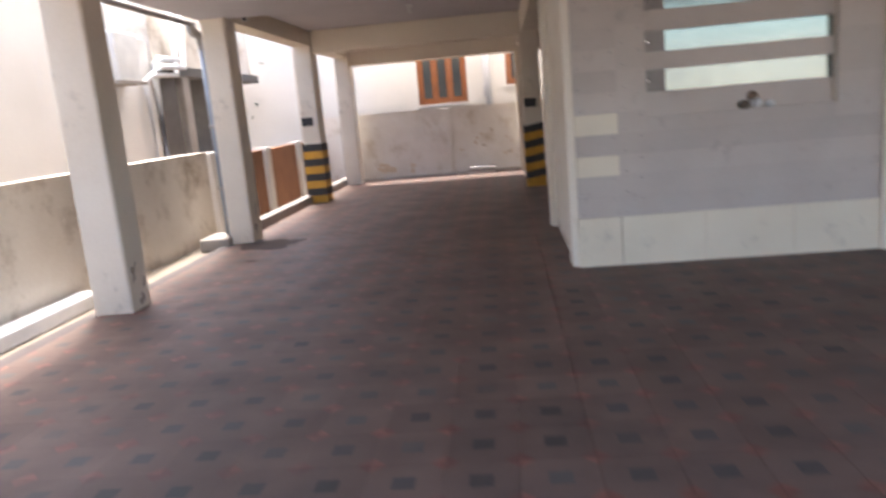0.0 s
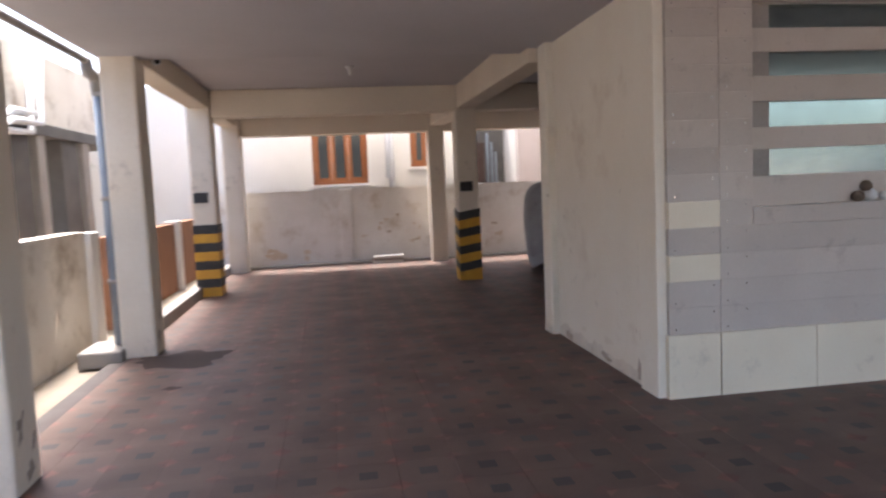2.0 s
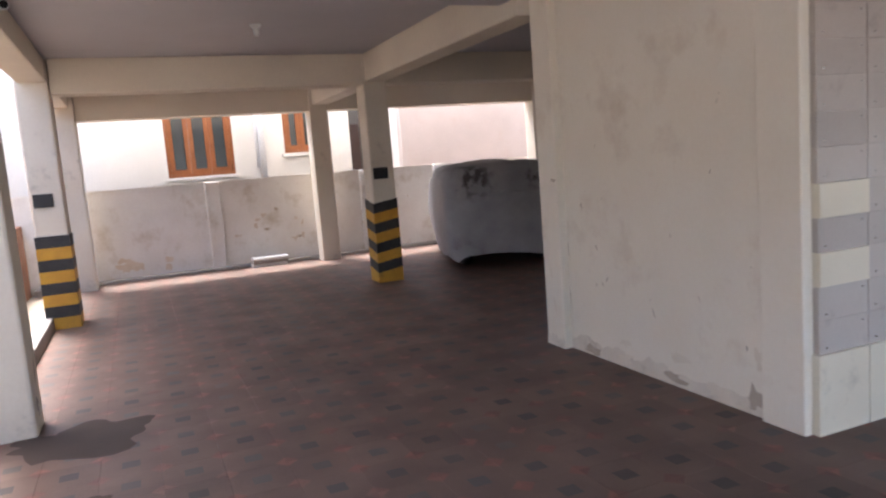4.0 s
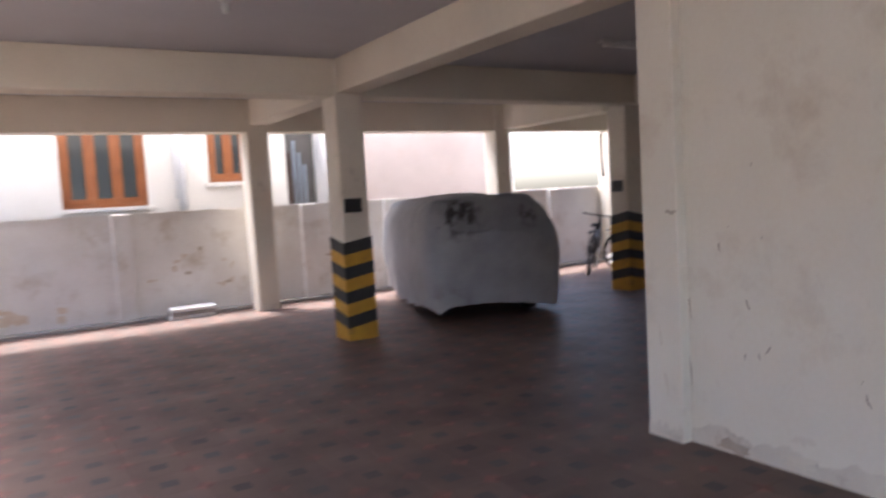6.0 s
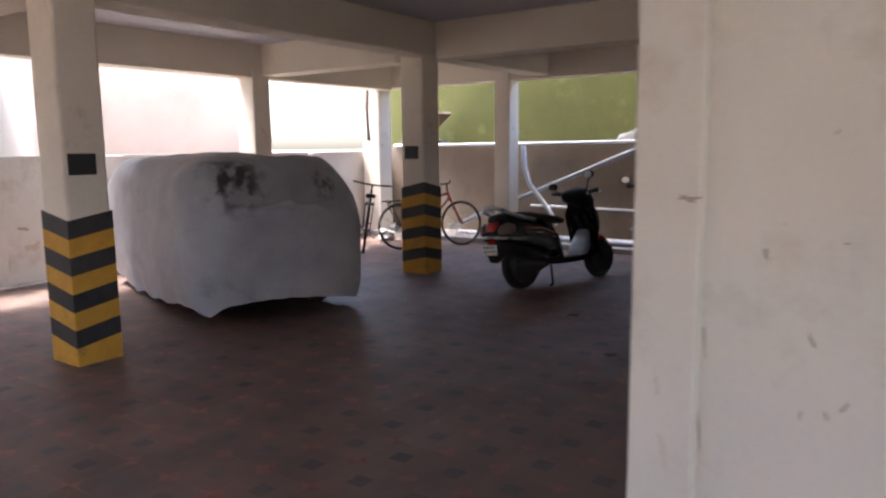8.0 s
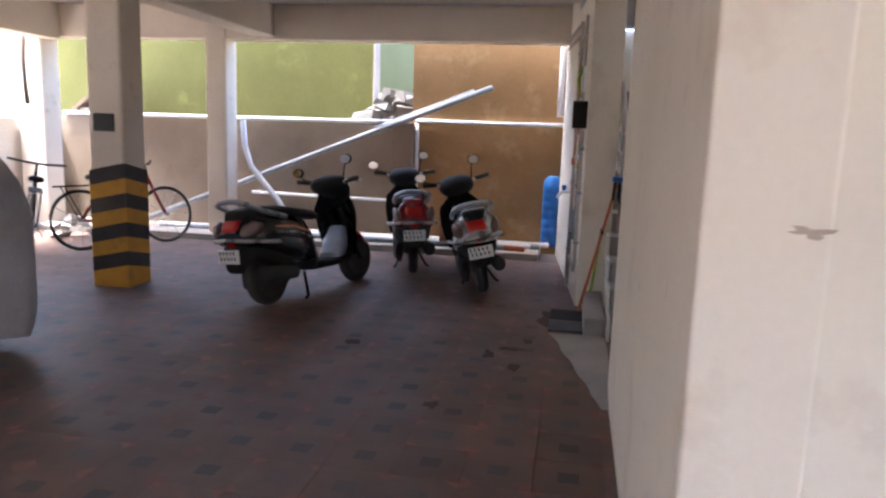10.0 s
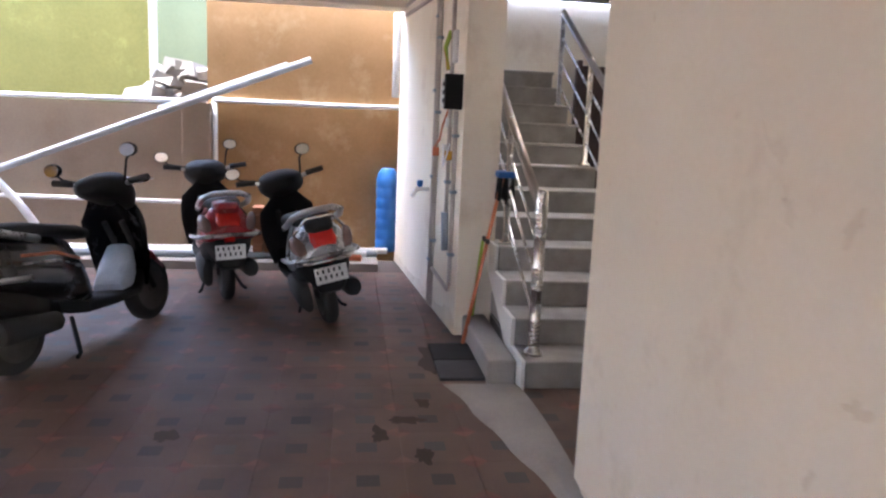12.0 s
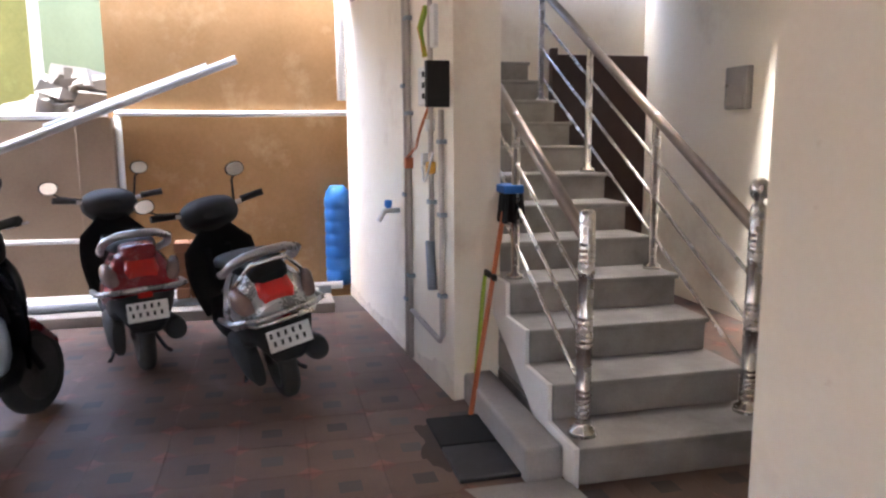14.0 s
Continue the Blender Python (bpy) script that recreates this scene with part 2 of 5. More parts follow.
def lathe(bm, prof, n=20, at=(0, 0, 0)):
    """A turned body about z, from (radius, height) pairs."""
    rings = [[bm.verts.new((at[0] + r * math.cos(2 * math.pi * k / n), at[1] + r * math.sin(2 * math.pi * k / n), at[2] + z)) for k in range(n)] for r, z in prof]
    for a, b in zip(rings, rings[1:]):
        for k in range(n):
            bm.faces.new((a[k], a[(k + 1) % n], b[(k + 1) % n], b[k])).smooth = True
    bm.faces.new(rings[0][::-1])
    bm.faces.new(rings[-1])


def loft(bm, sections, n=20, power=3.0, wob=0.0, taper=0.0):
    """A rounded body along x: (x, y centre, half width, bottom, top) sections of superellipse shape."""
    rings = []
    for x, yc, w, z0, z1 in sections:
        ring = []
        for k in range(n):
            a = 2 * math.pi * k / n
            c, s = math.cos(a), math.sin(a)
            y = math.copysign(abs(c) ** (2 / power), c) * w
            z = math.copysign(abs(s) ** (2 / power), s) * (z1 - z0) / 2
            y *= 1 - taper * (0.5 + z / (z1 - z0))
            p = Vector((x, yc + y, (z0 + z1) / 2 + z))
            if wob:
                p += noise.noise_vector(p * 2.5) * wob
            ring.append(bm.verts.new(p))
        rings.append(ring)
    for a, b in zip(rings, rings[1:]):
        for k in range(n):
            bm.faces.new((a[k], a[(k + 1) % n], b[(k + 1) % n], b[k])).smooth = True
    bm.faces.new(rings[0][::-1])
    bm.faces.new(rings[-1])


def part(name, bm, material, parent=None, label="", m=None):
    me = bpy.data.meshes.new(name)
    bmesh.ops.recalc_face_normals(bm, faces=bm.faces)
    bm.to_mesh(me)
    bm.free()
    me.transform(Matrix.Scale(U, 4))
    for x in material if isinstance(material, list) else [material]:
        me.materials.append(x)
    ob = new(name, me)
    if m is not None:
        ob.matrix_basis = at(m)
    if parent:
        ob.parent = parent
    if label:
        tagged(ob, label)
    return ob


def at(m):
    m = m.copy()
    m.translation = m.translation * U
    return m


def thing(name, m, label, category, group="", kind=""):
    ob = new(name)
    ob.empty_display_size = 0.1
    ob.matrix_basis = at(m)
    return tagged(ob, label, category, group, kind)


def solid(name, boxes, material, label="", category="", kind="structure", bev=0.0, parent=None):
    bm = bmesh.new()
    for b in boxes:
        box(bm, *b, bev=bev)
    ob = part(name, bm, material, parent)
    return tagged(ob, label, category, "", kind) if label else ob


def holed(u0, u1, z0, z1, holes):
    """The rectangles of a wall with openings (u0, u1, z0, z1)."""
    us = sorted({u0, u1, *[h[0] for h in holes], *[h[1] for h in holes]})
    zs = sorted({z0, z1, *[h[2] for h in holes], *[h[3] for h in holes]})
    out = []
    for a, b in zip(us, us[1:]):
        for c, d in zip(zs, zs[1:]):
            if not any(h[0] <= a and b <= h[1] and h[2] <= c and d <= h[3] for h in holes):
                out.append((a, b, c, d))
    return out


def wall_y(name, y0, y1, u0, u1, z0, z1, holes, material, label):
    return solid(name, [(a, b, y0, y1, c, d) for a, b, c, d in holed(u0, u1, z0, z1, holes)], material, label, "wall")


def wall_x(name, x0, x1, u0, u1, z0, z1, holes, material, label):
    return solid(name, [(x0, x1, a, b, c, d) for a, b, c, d in holed(u0, u1, z0, z1, holes)], material, label, "wall")


# ---- the building ----
solid("ground", [(-900, 900, -900, 900, -0.3, -0.06)], EARTH, "bare brown earth ground round the building", "ground")
solid("floor", [(-3.0, 7.6, -4, 15.75, -0.05, -0.006)], GROUT, "cement bed under the parking floor pavers", "floor")
LOWC, HIGHC = 2.48, 2.68
# gap over the stairs is added, out of view, to let daylight into the lobby
solid("ceiling_1", [(-2.95, 4.7, 1.6, 9.3, LOWC, 2.95), (5.8, 7.46, 1.6, 9.3, LOWC, 2.95), (4.7, 5.8, 1.6, 7.15, LOWC, 2.95), (4.7, 5.8, 8.8, 9.3, LOWC, 2.95)], CEIL, "low grey painted concrete ceiling over the driveway", "ceiling")
solid("ceiling_2", [(-2.95, 7.46, 9.3, 15.63, HIGHC, 2.95)], CEIL, "grey painted concrete ceiling over the parking bays", "ceiling")
BL = "cream painted concrete ceiling beam"
solid("beam_1", [(-2.62, 7.2, 12.66, 12.94, 2.33, HIGHC)], BEAM, BL, "beam", bev=0.012)
solid("beam_2", [(-2.6, 7.2, 15.36, 15.62, 2.27, HIGHC)], BEAM, BL, "beam", bev=0.012)
for k, (a, b) in enumerate(((9.05, 12.655), (12.945, 15.355))):
    solid(f"beam_{3 + k}", [(0.62, 0.874, a, b, 2.36, HIGHC)], BEAM, BL, "beam", bev=0.012)
    solid(f"beam_{5 + k}", [(-2.9, -2.64, a + 0.3 * (k == 0), b, 2.45, HIGHC)], BEAM, BL, "beam", bev=0.012)
    solid(f"beam_{7 + k}", [(4.58, 4.84, a + 0.25, b, 2.3, HIGHC)], BEAM, BL, "beam", bev=0.012)
solid("beam_9", [(7.2, 7.45, 9.3, 15.62, 2.3, HIGHC)], BEAM, BL, "beam", bev=0.012)
solid("beam_10", [(-2.62, 0.75, 6.28, 6.5, 2.42, LOWC)], BEAM, BL, "beam", bev=0.012)
# never in view; height set to keep sky light off the facing walls
solid("building_upper_storey", [(-3.0, 4.7, 1.6, 15.6, 2.95, 6.6), (5.8, 7.46, 1.6, 15.6, 2.95, 6.6), (4.7, 5.8, 1.6, 7.15, 2.95, 6.6), (4.7, 5.8, 8.8, 15.6, 2.95, 6.6)], CREAM, "plain cream upper storeys of the apartment building, out of view", "building")


def column(name, x0, x1, y0, y1, top, striped, plates=()):
    c = thing(name, pose((x0 + x1) / 2, (y0 + y1) / 2, 0), "cream painted concrete column with black and yellow warning stripes" if striped else "cream painted concrete column with scuffed worn base", "column", "", "structure")
    w, d = (x1 - x0) / 2, (y1 - y0) / 2
    bm = bmesh.new()
    box(bm, -w, w, -d, d, -0.03, top, bev=0.02)
    part("shaft", bm, COLUMN, c)
    if striped:
        # bands that rise and fall round the column
        n, h, e = 8, 0.118, 0.008
        for k in range(n):
            bm = bmesh.new()
            lo, hi = k * h, (k + 1) * h
            ring = []
            for px, py, dz in ((-w - e, -d - e, striped[0]), (w + e, -d - e, striped[1]), (w + e, d + e, striped[0]), (-w - e, d + e, striped[2])):
                ring.append((bm.verts.new((px, py, max(0.0, lo + dz if k else 0.0))), bm.verts.new((px, py, hi + dz))))
            for i in range(4):
                a, b = ring[i], ring[(i + 1) % 4]
                bm.faces.new((a[0], b[0], b[1], a[1]))
            bm.faces.new([r[1] for r in ring])
            bm.faces.new([r[0] for r in ring][::-1])
            part("stripe", bm, BLACK if k % 2 else YELLOW, c, "black painted band" if k % 2 else "yellow painted band")
    for side in plates:
        bm = bmesh.new()
        if side == "front":
            box(bm, -w + 0.03, -w + 0.21, -d - 0.012, -d + 0.002, 1.23, 1.365, bev=0.003)
        elif side == "left":
            box(bm, -w - 0.012, -w + 0.002, -0.08, 0.1, 1.26, 1.4, bev=0.003)
        else:
            box(bm, w - 0.002, w + 0.012, -d + 0.05, -d + 0.2, 1.325 - 0.13, 1.325, bev=0.003)
        part("number_plate", bm, PLATE, c, "small black plate")
    return c


column("column_1", -2.91, -2.6, 6.25, 6.55, LOWC, None)
column("column_2", -2.93, -2.65, 9.12, 9.45, LOWC + 0.2, None)
column("column_3", -2.93, -2.63, 12.62, 12.98, HIGHC, (0.0, 0.0, 0.0), ("front",))
column("column_4", -2.88, -2.58, 15.25, 15.6, HIGHC, None)
column("column_5", 0.59, 0.88, 12.65, 12.95, HIGHC, (0.0, 0.05, 0.06), ("front",))
column("column_6", 0.57, 0.85, 15.34, 15.65, HIGHC, None)
column("column_7", 4.55, 4.85, 12.8, 13.1, HIGHC, (0.07, 0.0, 0.0), ("left",))
column("column_8", 4.42, 4.7, 15.34, 15.65, HIGHC, None)
column("column_9", 7.18, 7.46, 13.25, 13.5, HIGHC, None)
column("column_10", 7.1, 7.4, 15.55, 15.9, HIGHC, None)

# watchman's room in the middle: rendered side walls, clad front
wall_x("wall_room_west", 0.77, 0.92, 6.86, 8.98, 0, LOWC, [], CREAM, "cream painted rendered wall with stains and scuffs")
solid("wall_room_pilaster_north", [(0.705, 0.95, 8.8, 9.03, -0.02, HIGHC)], CREAM, "cream painted corner pilaster with a stained base", "pilaster", bev=0.008)
solid("wall_room_pilaster_south", [(0.74, 0.92, 6.83, 7.08, -0.02, LOWC)], CREAM, "cream painted corner pilaster", "pilaster", bev=0.008)
wall_y("wall_room_north", 8.88, 9.02, 0.95, 3.11, 0, LOWC, [], CREAM, "cream painted wall beside the staircase lobby")
wall_x("wall_room_east", 2.96, 3.105, 6.86, 8.88, 0, LOWC, [], CREAM, "cream painted wall of the staircase lobby")
NICHE = (1.34, 2.7, 1.12, 2.31)
wall_y("wall_room_south", 6.84, 6.98, 0.92, 3.02, 0, LOWC, [NICHE], CREAM, "rendered wall carrying the plank cladding")

# staircase lobby
wall_x("wall_lobby_east", 7.55, 7.7, 6.7, 9.2, 0, LOWC, [], CREAM, "cream painted back wall of the staircase")
wall_y("wall_lobby_south", 6.75, 6.9, 3.02, 7.55, 0, LOWC, [], CREAM, "cream painted side wall of the staircase lobby")
bm = bmesh.new()
lo = [bm.verts.new((x, y, -0.02)) for x, y in ((5.12, 8.95), (7.6, 8.95), (7.6, 9.42), (5.08, 9.19))]
hi = [bm.verts.new((v.co.x, v.co.y, HIGHC)) for v in lo]
bm.faces.new(hi)
bm.faces.new(lo[::-1])
for k in range(4):
    bm.faces.new((lo[k], lo[(k + 1) % 4], hi[(k + 1) % 4], hi[k]))
tagged(part("wall_meter", bm, CREAM), "cream painted wall carrying meters and conduits", "wall", kind="structure")


def grime(name, p, q, h, seed, material, label):
    """A ragged band of splashed dirt along the foot of a wall, from p to q."""
    bm = bmesh.new()
    n = 140
    p, q = Vector((*p, 0)), Vector((*q, 0))
    side = (q - p).normalized().cross(Vector((0, 0, 1))) * 0.003
    low, top = [], []
    for i in range(n + 1):
        c = p.lerp(q, i / n) + side
        z = h * (0.55 + 0.9 * abs(noise.noise((i * 0.035, seed, 0))) + 0.22 * noise.noise((i * 0.17, seed, 3)) + 0.1 * noise.noise((i * 0.6, seed, 5)))
        low.append(bm.verts.new(c))
        top.append(bm.verts.new(c + Vector((0, 0, max(0.01, z)))))
    for i in range(n):
        bm.faces.new((low[i], low[i + 1], top[i + 1], top[i]))
    tagged(part(name, bm, material), label, "stain", kind="structure")


DIRT = mat("splashed_dirt", (0.76, 0.7, 0.59), (0.66, 0.59, 0.49), 0.9, 4, 60, 0.3, stain=(0.45, 0.38, 0.3), amount=0.3, stain_scale=7)
grime("trim_dirt_room_west", (0.77, 8.8), (0.77, 7.08), 0.12, 1, DIRT, "brownish splash stain at the foot of the wall")
grime("trim_dirt_room_pilaster", (0.705, 9.03), (0.705, 8.8), 0.1, 2, DIRT, "brownish splash stain at the foot of the pilaster")
grime("trim_dirt_room_north", (3.11, 9.02), (0.95, 9.02), 0.07, 3, DIRT, "brownish splash stain at the foot of the wall")
grime("trim_dirt_left_wall", (-3.42, 9.9), (-3.42, -3.9), 0.14, 5, DIRT, "brownish splash stain at the foot of the boundary wall")
grime("trim_dirt_meter_wall", (7.6, 9.422), (5.08, 9.192), 0.12, 6, DIRT, "brownish damp stain at the foot of the wall")


def scuff(name, p, axis, w, h, lean, seed, material):
    """A small ragged rub mark on a wall."""
    bm = bmesh.new()
    n = 14
    vs = []
    for k in range(n):
        a = 2 * math.pi * k / n
        r = 0.7 + 0.9 * noise.noise((math.cos(a) * 1.7, math.sin(a) * 1.7, seed))
        u, v = math.cos(a) * w * r, math.sin(a) * h * r
        u += v * lean
        vs.append(bm.verts.new((p[0], p[1] + u, p[2] + v) if axis == "x" else (p[0] + u, p[1], p[2] + v)))
    bm.faces.new(vs)
    tagged(part(name, bm, material), "small brownish rub mark on the paint", "stain", kind="structure")


SCUFF = mat("rub_mark", (0.5, 0.42, 0.33), (0.42, 0.34, 0.26), 0.8, 12, 80, 0.1)
SCUFF2 = mat("dark_rub_mark", (0.26, 0.21, 0.17), (0.4, 0.33, 0.27), 0.8, 12, 80, 0.1)
FAINT = mat("faint_rub_mark", (0.765, 0.7, 0.585), (0.71, 0.63, 0.51), 0.8, 9, 80, 0.1)
RUSTW = mat("rusty_wall_stain", (0.7, 0.6, 0.49), (0.62, 0.49, 0.36), 0.9, 8, 60, 0.3)
STAINW = mat("lime_wall_stain", (0.58, 0.47, 0.36), (0.64, 0.57, 0.5), 0.9, 8, 60, 0.3)
rw = random.Random(21)
for k in range(13):
    scuff("wall_mark", (0.7675, rw.uniform(7.15, 8.75), rw.uniform(0.2, 1.7)), "x", rw.uniform(0.002, 0.008), rw.uniform(0.004, 0.02), rw.uniform(-0.8, 0.8), k, SCUFF if k % 3 else SCUFF2)
scuff("wall_mark", (0.7025, 8.84, 1.2), "x", 0.05, 0.016, 0.3, 50, SCUFF)
for k in range(22):
    scuff("wall_mark", (rw.uniform(1.0, 3.05), 9.0225 + 0.0003 * k, rw.uniform(0.2, 2.0)), "y", rw.uniform(0.003, 0.012), rw.uniform(0.005, 0.025), rw.uniform(-0.8, 0.8), 60 + k, SCUFF if k % 4 == 0 else FAINT)
for k in range(12):
    scuff("wall_mark", (rw.uniform(1.0, 3.05), 9.0295 + 0.0003 * k, rw.uniform(0.3, 2.1)), "y", rw.uniform(0.015, 0.035), rw.uniform(0.02, 0.05), rw.uniform(-0.8, 0.8), 90 + k, FAINT)
for k, (y, z, w, h) in enumerate(((8.79, 0.35, 0.006, 0.12), (8.785, 0.7, 0.004, 0.1), (8.9, 0.3, 0.02, 0.07), (8.93, 0.55, 0.012, 0.1), (7.12, 0.3, 0.03, 0.09), (7.1, 0.6, 0.015, 0.14), (8.2, 0.16, 0.09, 0.03), (7.7, 0.18, 0.12, 0.035))):
    scuff("wall_mark", (0.7015 if y > 8.8 else 0.7665, y, z), "x", w, h, 0.1, 210 + k, SCUFF if k in (0, 1) else FAINT)
for k, (y, z, lean) in enumerate(((8.45, 0.75, 0.5), (8.35, 0.55, -0.6), (8.6, 1.02, 0.2), (7.9, 0.4, 0.4))):
    scuff("wall_mark", (0.7662, y, z), "x", 0.008, 0.03, lean, 230 + k, SCUFF)
for k, (y, w, h) in enumerate(((8.55, 0.1, 0.04), (8.2, 0.14, 0.05), (7.75, 0.12, 0.05), (7.4, 0.15, 0.06), (7.15, 0.06, 0.09))):
    scuff("wall_mark", (0.7658, y, h * 0.9), "x", w, h, 0.0, 240 + k, FAINT if k % 2 else SCUFF)
for k, (x, y, z, w, h) in enumerate(((-2.6, 6.35, 0.3, 0.05, 0.09), (-2.6, 6.47, 0.2, 0.03, 0.07), (-2.648, 9.3, 0.35, 0.03, 0.12), (-2.648, 9.25, 0.16, 0.05, 0.07), (-2.6, 6.42, 0.08, 0.07, 0.05))):
    scuff("wall_mark", (x + 0.003, y, z), "x", w, h, 0.3, 120 + k, SCUFF2)
for k, (x, z, w, h) in enumerate(((-2.78, 0.3, 0.08, 0.1), (-2.7, 0.2, 0.05, 0.09), (-2.82, 0.12, 0.06, 0.06))):
    scuff("wall_mark", (x, 6.247, z), "y", w * 0.6, h * 0.6, 0.2, 140 + k, DIRT)
for k in range(16):
    scuff("wall_mark", (rw.choice((-0.55, -0.2, 0.15, 0.35, 2.1, 1.9)) + rw.uniform(-0.15, 0.15), 15.9465 - 0.0006 * k, rw.uniform(0.35, 0.85)), "y", rw.uniform(0.02, 0.09), rw.uniform(0.02, 0.07), rw.uniform(-0.5, 0.5), 160 + k, STAINW if k % 4 else SCUFF)
for k in range(8):
    scuff("wall_mark", (rw.uniform(-2.5, -1.2), 15.936 - 0.0006 * k, rw.uniform(0.1, 0.3)), "y", rw.uniform(0.08, 0.18), rw.uniform(0.04, 0.08), 0, 180 + k, RUSTW)


def floor_stain(x, y, w, h, seed):
    bm = bmesh.new()
    vs = []
    for k in range(40):
        a = 2 * math.pi * k / 40
        r = 0.75 + 0.55 * noise.noise((math.cos(a) * 1.6, math.sin(a) * 1.6, seed)) + 0.2 * noise.noise((math.cos(a) * 6, math.sin(a) * 6, seed))
        vs.append(bm.verts.new((x + math.cos(a) * w * r, y + math.sin(a) * h * r, 0.0022)))
    bm.faces.new(vs)
    tagged(part("floor_stain", bm, DAMP), "dark damp stain on the parking pavers", "stain", kind="structure")


floor_stain(-2.42, 8.95, 0.5, 0.36, 3)
for k, (x, y, w, h) in enumerate(((3.62, 10.6, 0.09, 0.06), (3.6, 9.72, 0.1, 0.05), (3.75, 9.6, 0.05, 0.1), (3.95, 9.5, 0.08, 0.04), (3.4, 9.55, 0.09, 0.05), (-2.3, 8.0, 0.08, 0.05), (4.6, 9.4, 0.3, 0.1), (2.7, 9.9, 0.06, 0.05))):
    floor_stain(x, y, w, h, 10 + k)

# boundaries
FW = solid("wall_far_boundary", [(-3.6, 7.9, 15.95, 16.1, -0.1, 1.31)], FARWALL, "weathered whitewashed boundary wall with peeling stains", "wall")
solid("wall_far_coping", [(-3.6, 7.9, 15.93, 16.12, 1.31, 1.335)], FARWALL, "thin pale coping on the boundary wall", "coping")
for k, x in enumerate((-3.0, -1.0, 1.42, 2.72, 5.9)):
    solid(f"wall_far_pier_{k + 1}", [(x, x + 0.2, 15.86, 15.955, -0.1, 1.33)], FARWALL, "whitewashed pier of the boundary wall", "pier", bev=0.008)
solid("pavement_far", [(-3.4, 7.6, 15.75, 15.96, -0.06, 0.03)], CEMENT, "pale cement strip along the boundary wall", "pavement")
solid("wall_left_boundary", [(-3.6, -3.42, -4, 9.95, -0.1, 1.02)], LEFTWALL, "stained cream boundary wall beside the driveway", "wall")
solid("wall_left_coping", [(-3.61, -3.41, -4, 9.95, 1.02, 1.04)], LEFTWALL, "thin plaster edge on the boundary wall", "coping")
solid("wall_left_pier", [(-3.58, -3.36, 9.95, 10.2, -0.1, 1.03)], WHITEWALL, "white painted gate pier", "pier", bev=0.01)
solid("wall_left_low", [(-3.62, -3.46, 10.9, 15.95, -0.1, 0.93)], BRICKRED, "low reddish brown boundary wall", "wall")
for k, y in enumerate((12.2, 14.0)):
    solid(f"wall_left_low_pier_{k + 1}", [(-3.6, -3.4, y, y + 0.22, -0.1, 0.97)], WHITEWALL, "white painted pier of the low wall", "pier", bev=0.01)
solid("kerb", [(-3.0, -2.87, 9.6, 15.75, -0.06, 0.13)], CEMENT, "grey cement kerb along the parking floor", "kerb", bev=0.012)
solid("kerb_white", [(-3.38, -3.2, -4, 6.85, -0.06, 0.07)], PVC, "pale cement channel edge along the boundary wall", "kerb", bev=0.02)
solid("wall_right_boundary", [(7.8, 7.95, 11.3, 16.1, -0.1, 1.4)], RIGHTWALL, "beige rendered boundary wall with stains", "wall")
solid("wall_right_pier", [(7.72, 7.95, 11.16, 11.42, -0.1, 1.43)], RIGHTWALL, "beige rendered pier of the boundary wall", "pier", bev=0.01)
solid("wall_ochre", [(7.83, 8.1, 4.0, 11.2, -0.1, 2.5)], ORANGE, "rough ochre painted wall of the neighbouring house", "wall")
wall_x("wall_green", 8.75, 9.0, 11.95, 17.2, 0, 2.62, [], GREEN, "lime green painted wall of the neighbouring house")
solid("wall_green_trim", [(8.73, 8.98, 11.925, 11.95, 0, 2.62)], CEMENT, "pale edge of the green wall", "trim")
solid("wall_green_recess", [(9.6, 9.8, 10.0, 12.2, 0, 2.8)], PALEGREEN, "pale green wall in the gap between the houses", "wall")
solid("wall_back", [(-3.6, -1.5, -5.2, -5.0, 0, 2.2), (2.5, 8, -5.2, -5.0, 0, 2.2)], LEFTWALL, "plain cream front boundary wall", "wall")
solid("wall_right_front", [(7.5, 7.7, -4, 6.7, 0, 1.6)], CREAM, "plain cream side wall", "wall")
solid("kerb_right", [(7.05, 7.83, 9.6, 15.75, -0.06, 0.07)], CEMENT, "low cement ledge along the beige wall", "kerb", bev=0.01)

# neighbouring house beyond the far wall
HOLES = [(-1.45, -0.42, 1.43, 2.55), (0.4, 0.98, 1.7, 2.5)]
wall_y("wall_neighbour_house", 16.64, 16.9, -5.5, 1.53, 0, 3.3, HOLES, WHITEWALL, "white painted wall of the neighbouring house")
solid("wall_neighbour_side", [(1.38, 1.53, 16.9, 20, 0, 3.3)], WHITEWALL, "white painted return wall of the neighbouring house", "wall")
# the court's dimness is put into this wall's dark colour
solid("wall_neighbour_dark", [(1.53, 2.62, 18.2, 18.4, 0, 3.4)], DARKCEM, "grey wall of a narrow utility court, dimmed in its colour", "wall")
solid("wall_pink_side", [(2.6, 2.75, 17.2, 18.4, 0, 3.5)], WHITEWALL, "white painted return of the pinkish wall", "wall")
solid("wall_pink", [(2.6, 5.8, 17.0, 17.2, 0, 3.5)], PINKWALL, "pinkish rendered wall with faint stains", "wall")
solid("wall_pink_end", [(5.8, 5.94, 16.9, 17.2, 0, 3.5)], WHITEWALL, "white edge of the pinkish wall", "wall")
solid("wall_left_house", [(-4.9, -4.7, -4, 9.3, 0, 2.95), (-4.9, -4.7, 9.3, 11.5, 0, 2.62)], WHITEWALL, "white wall of the house beside the driveway", "wall")


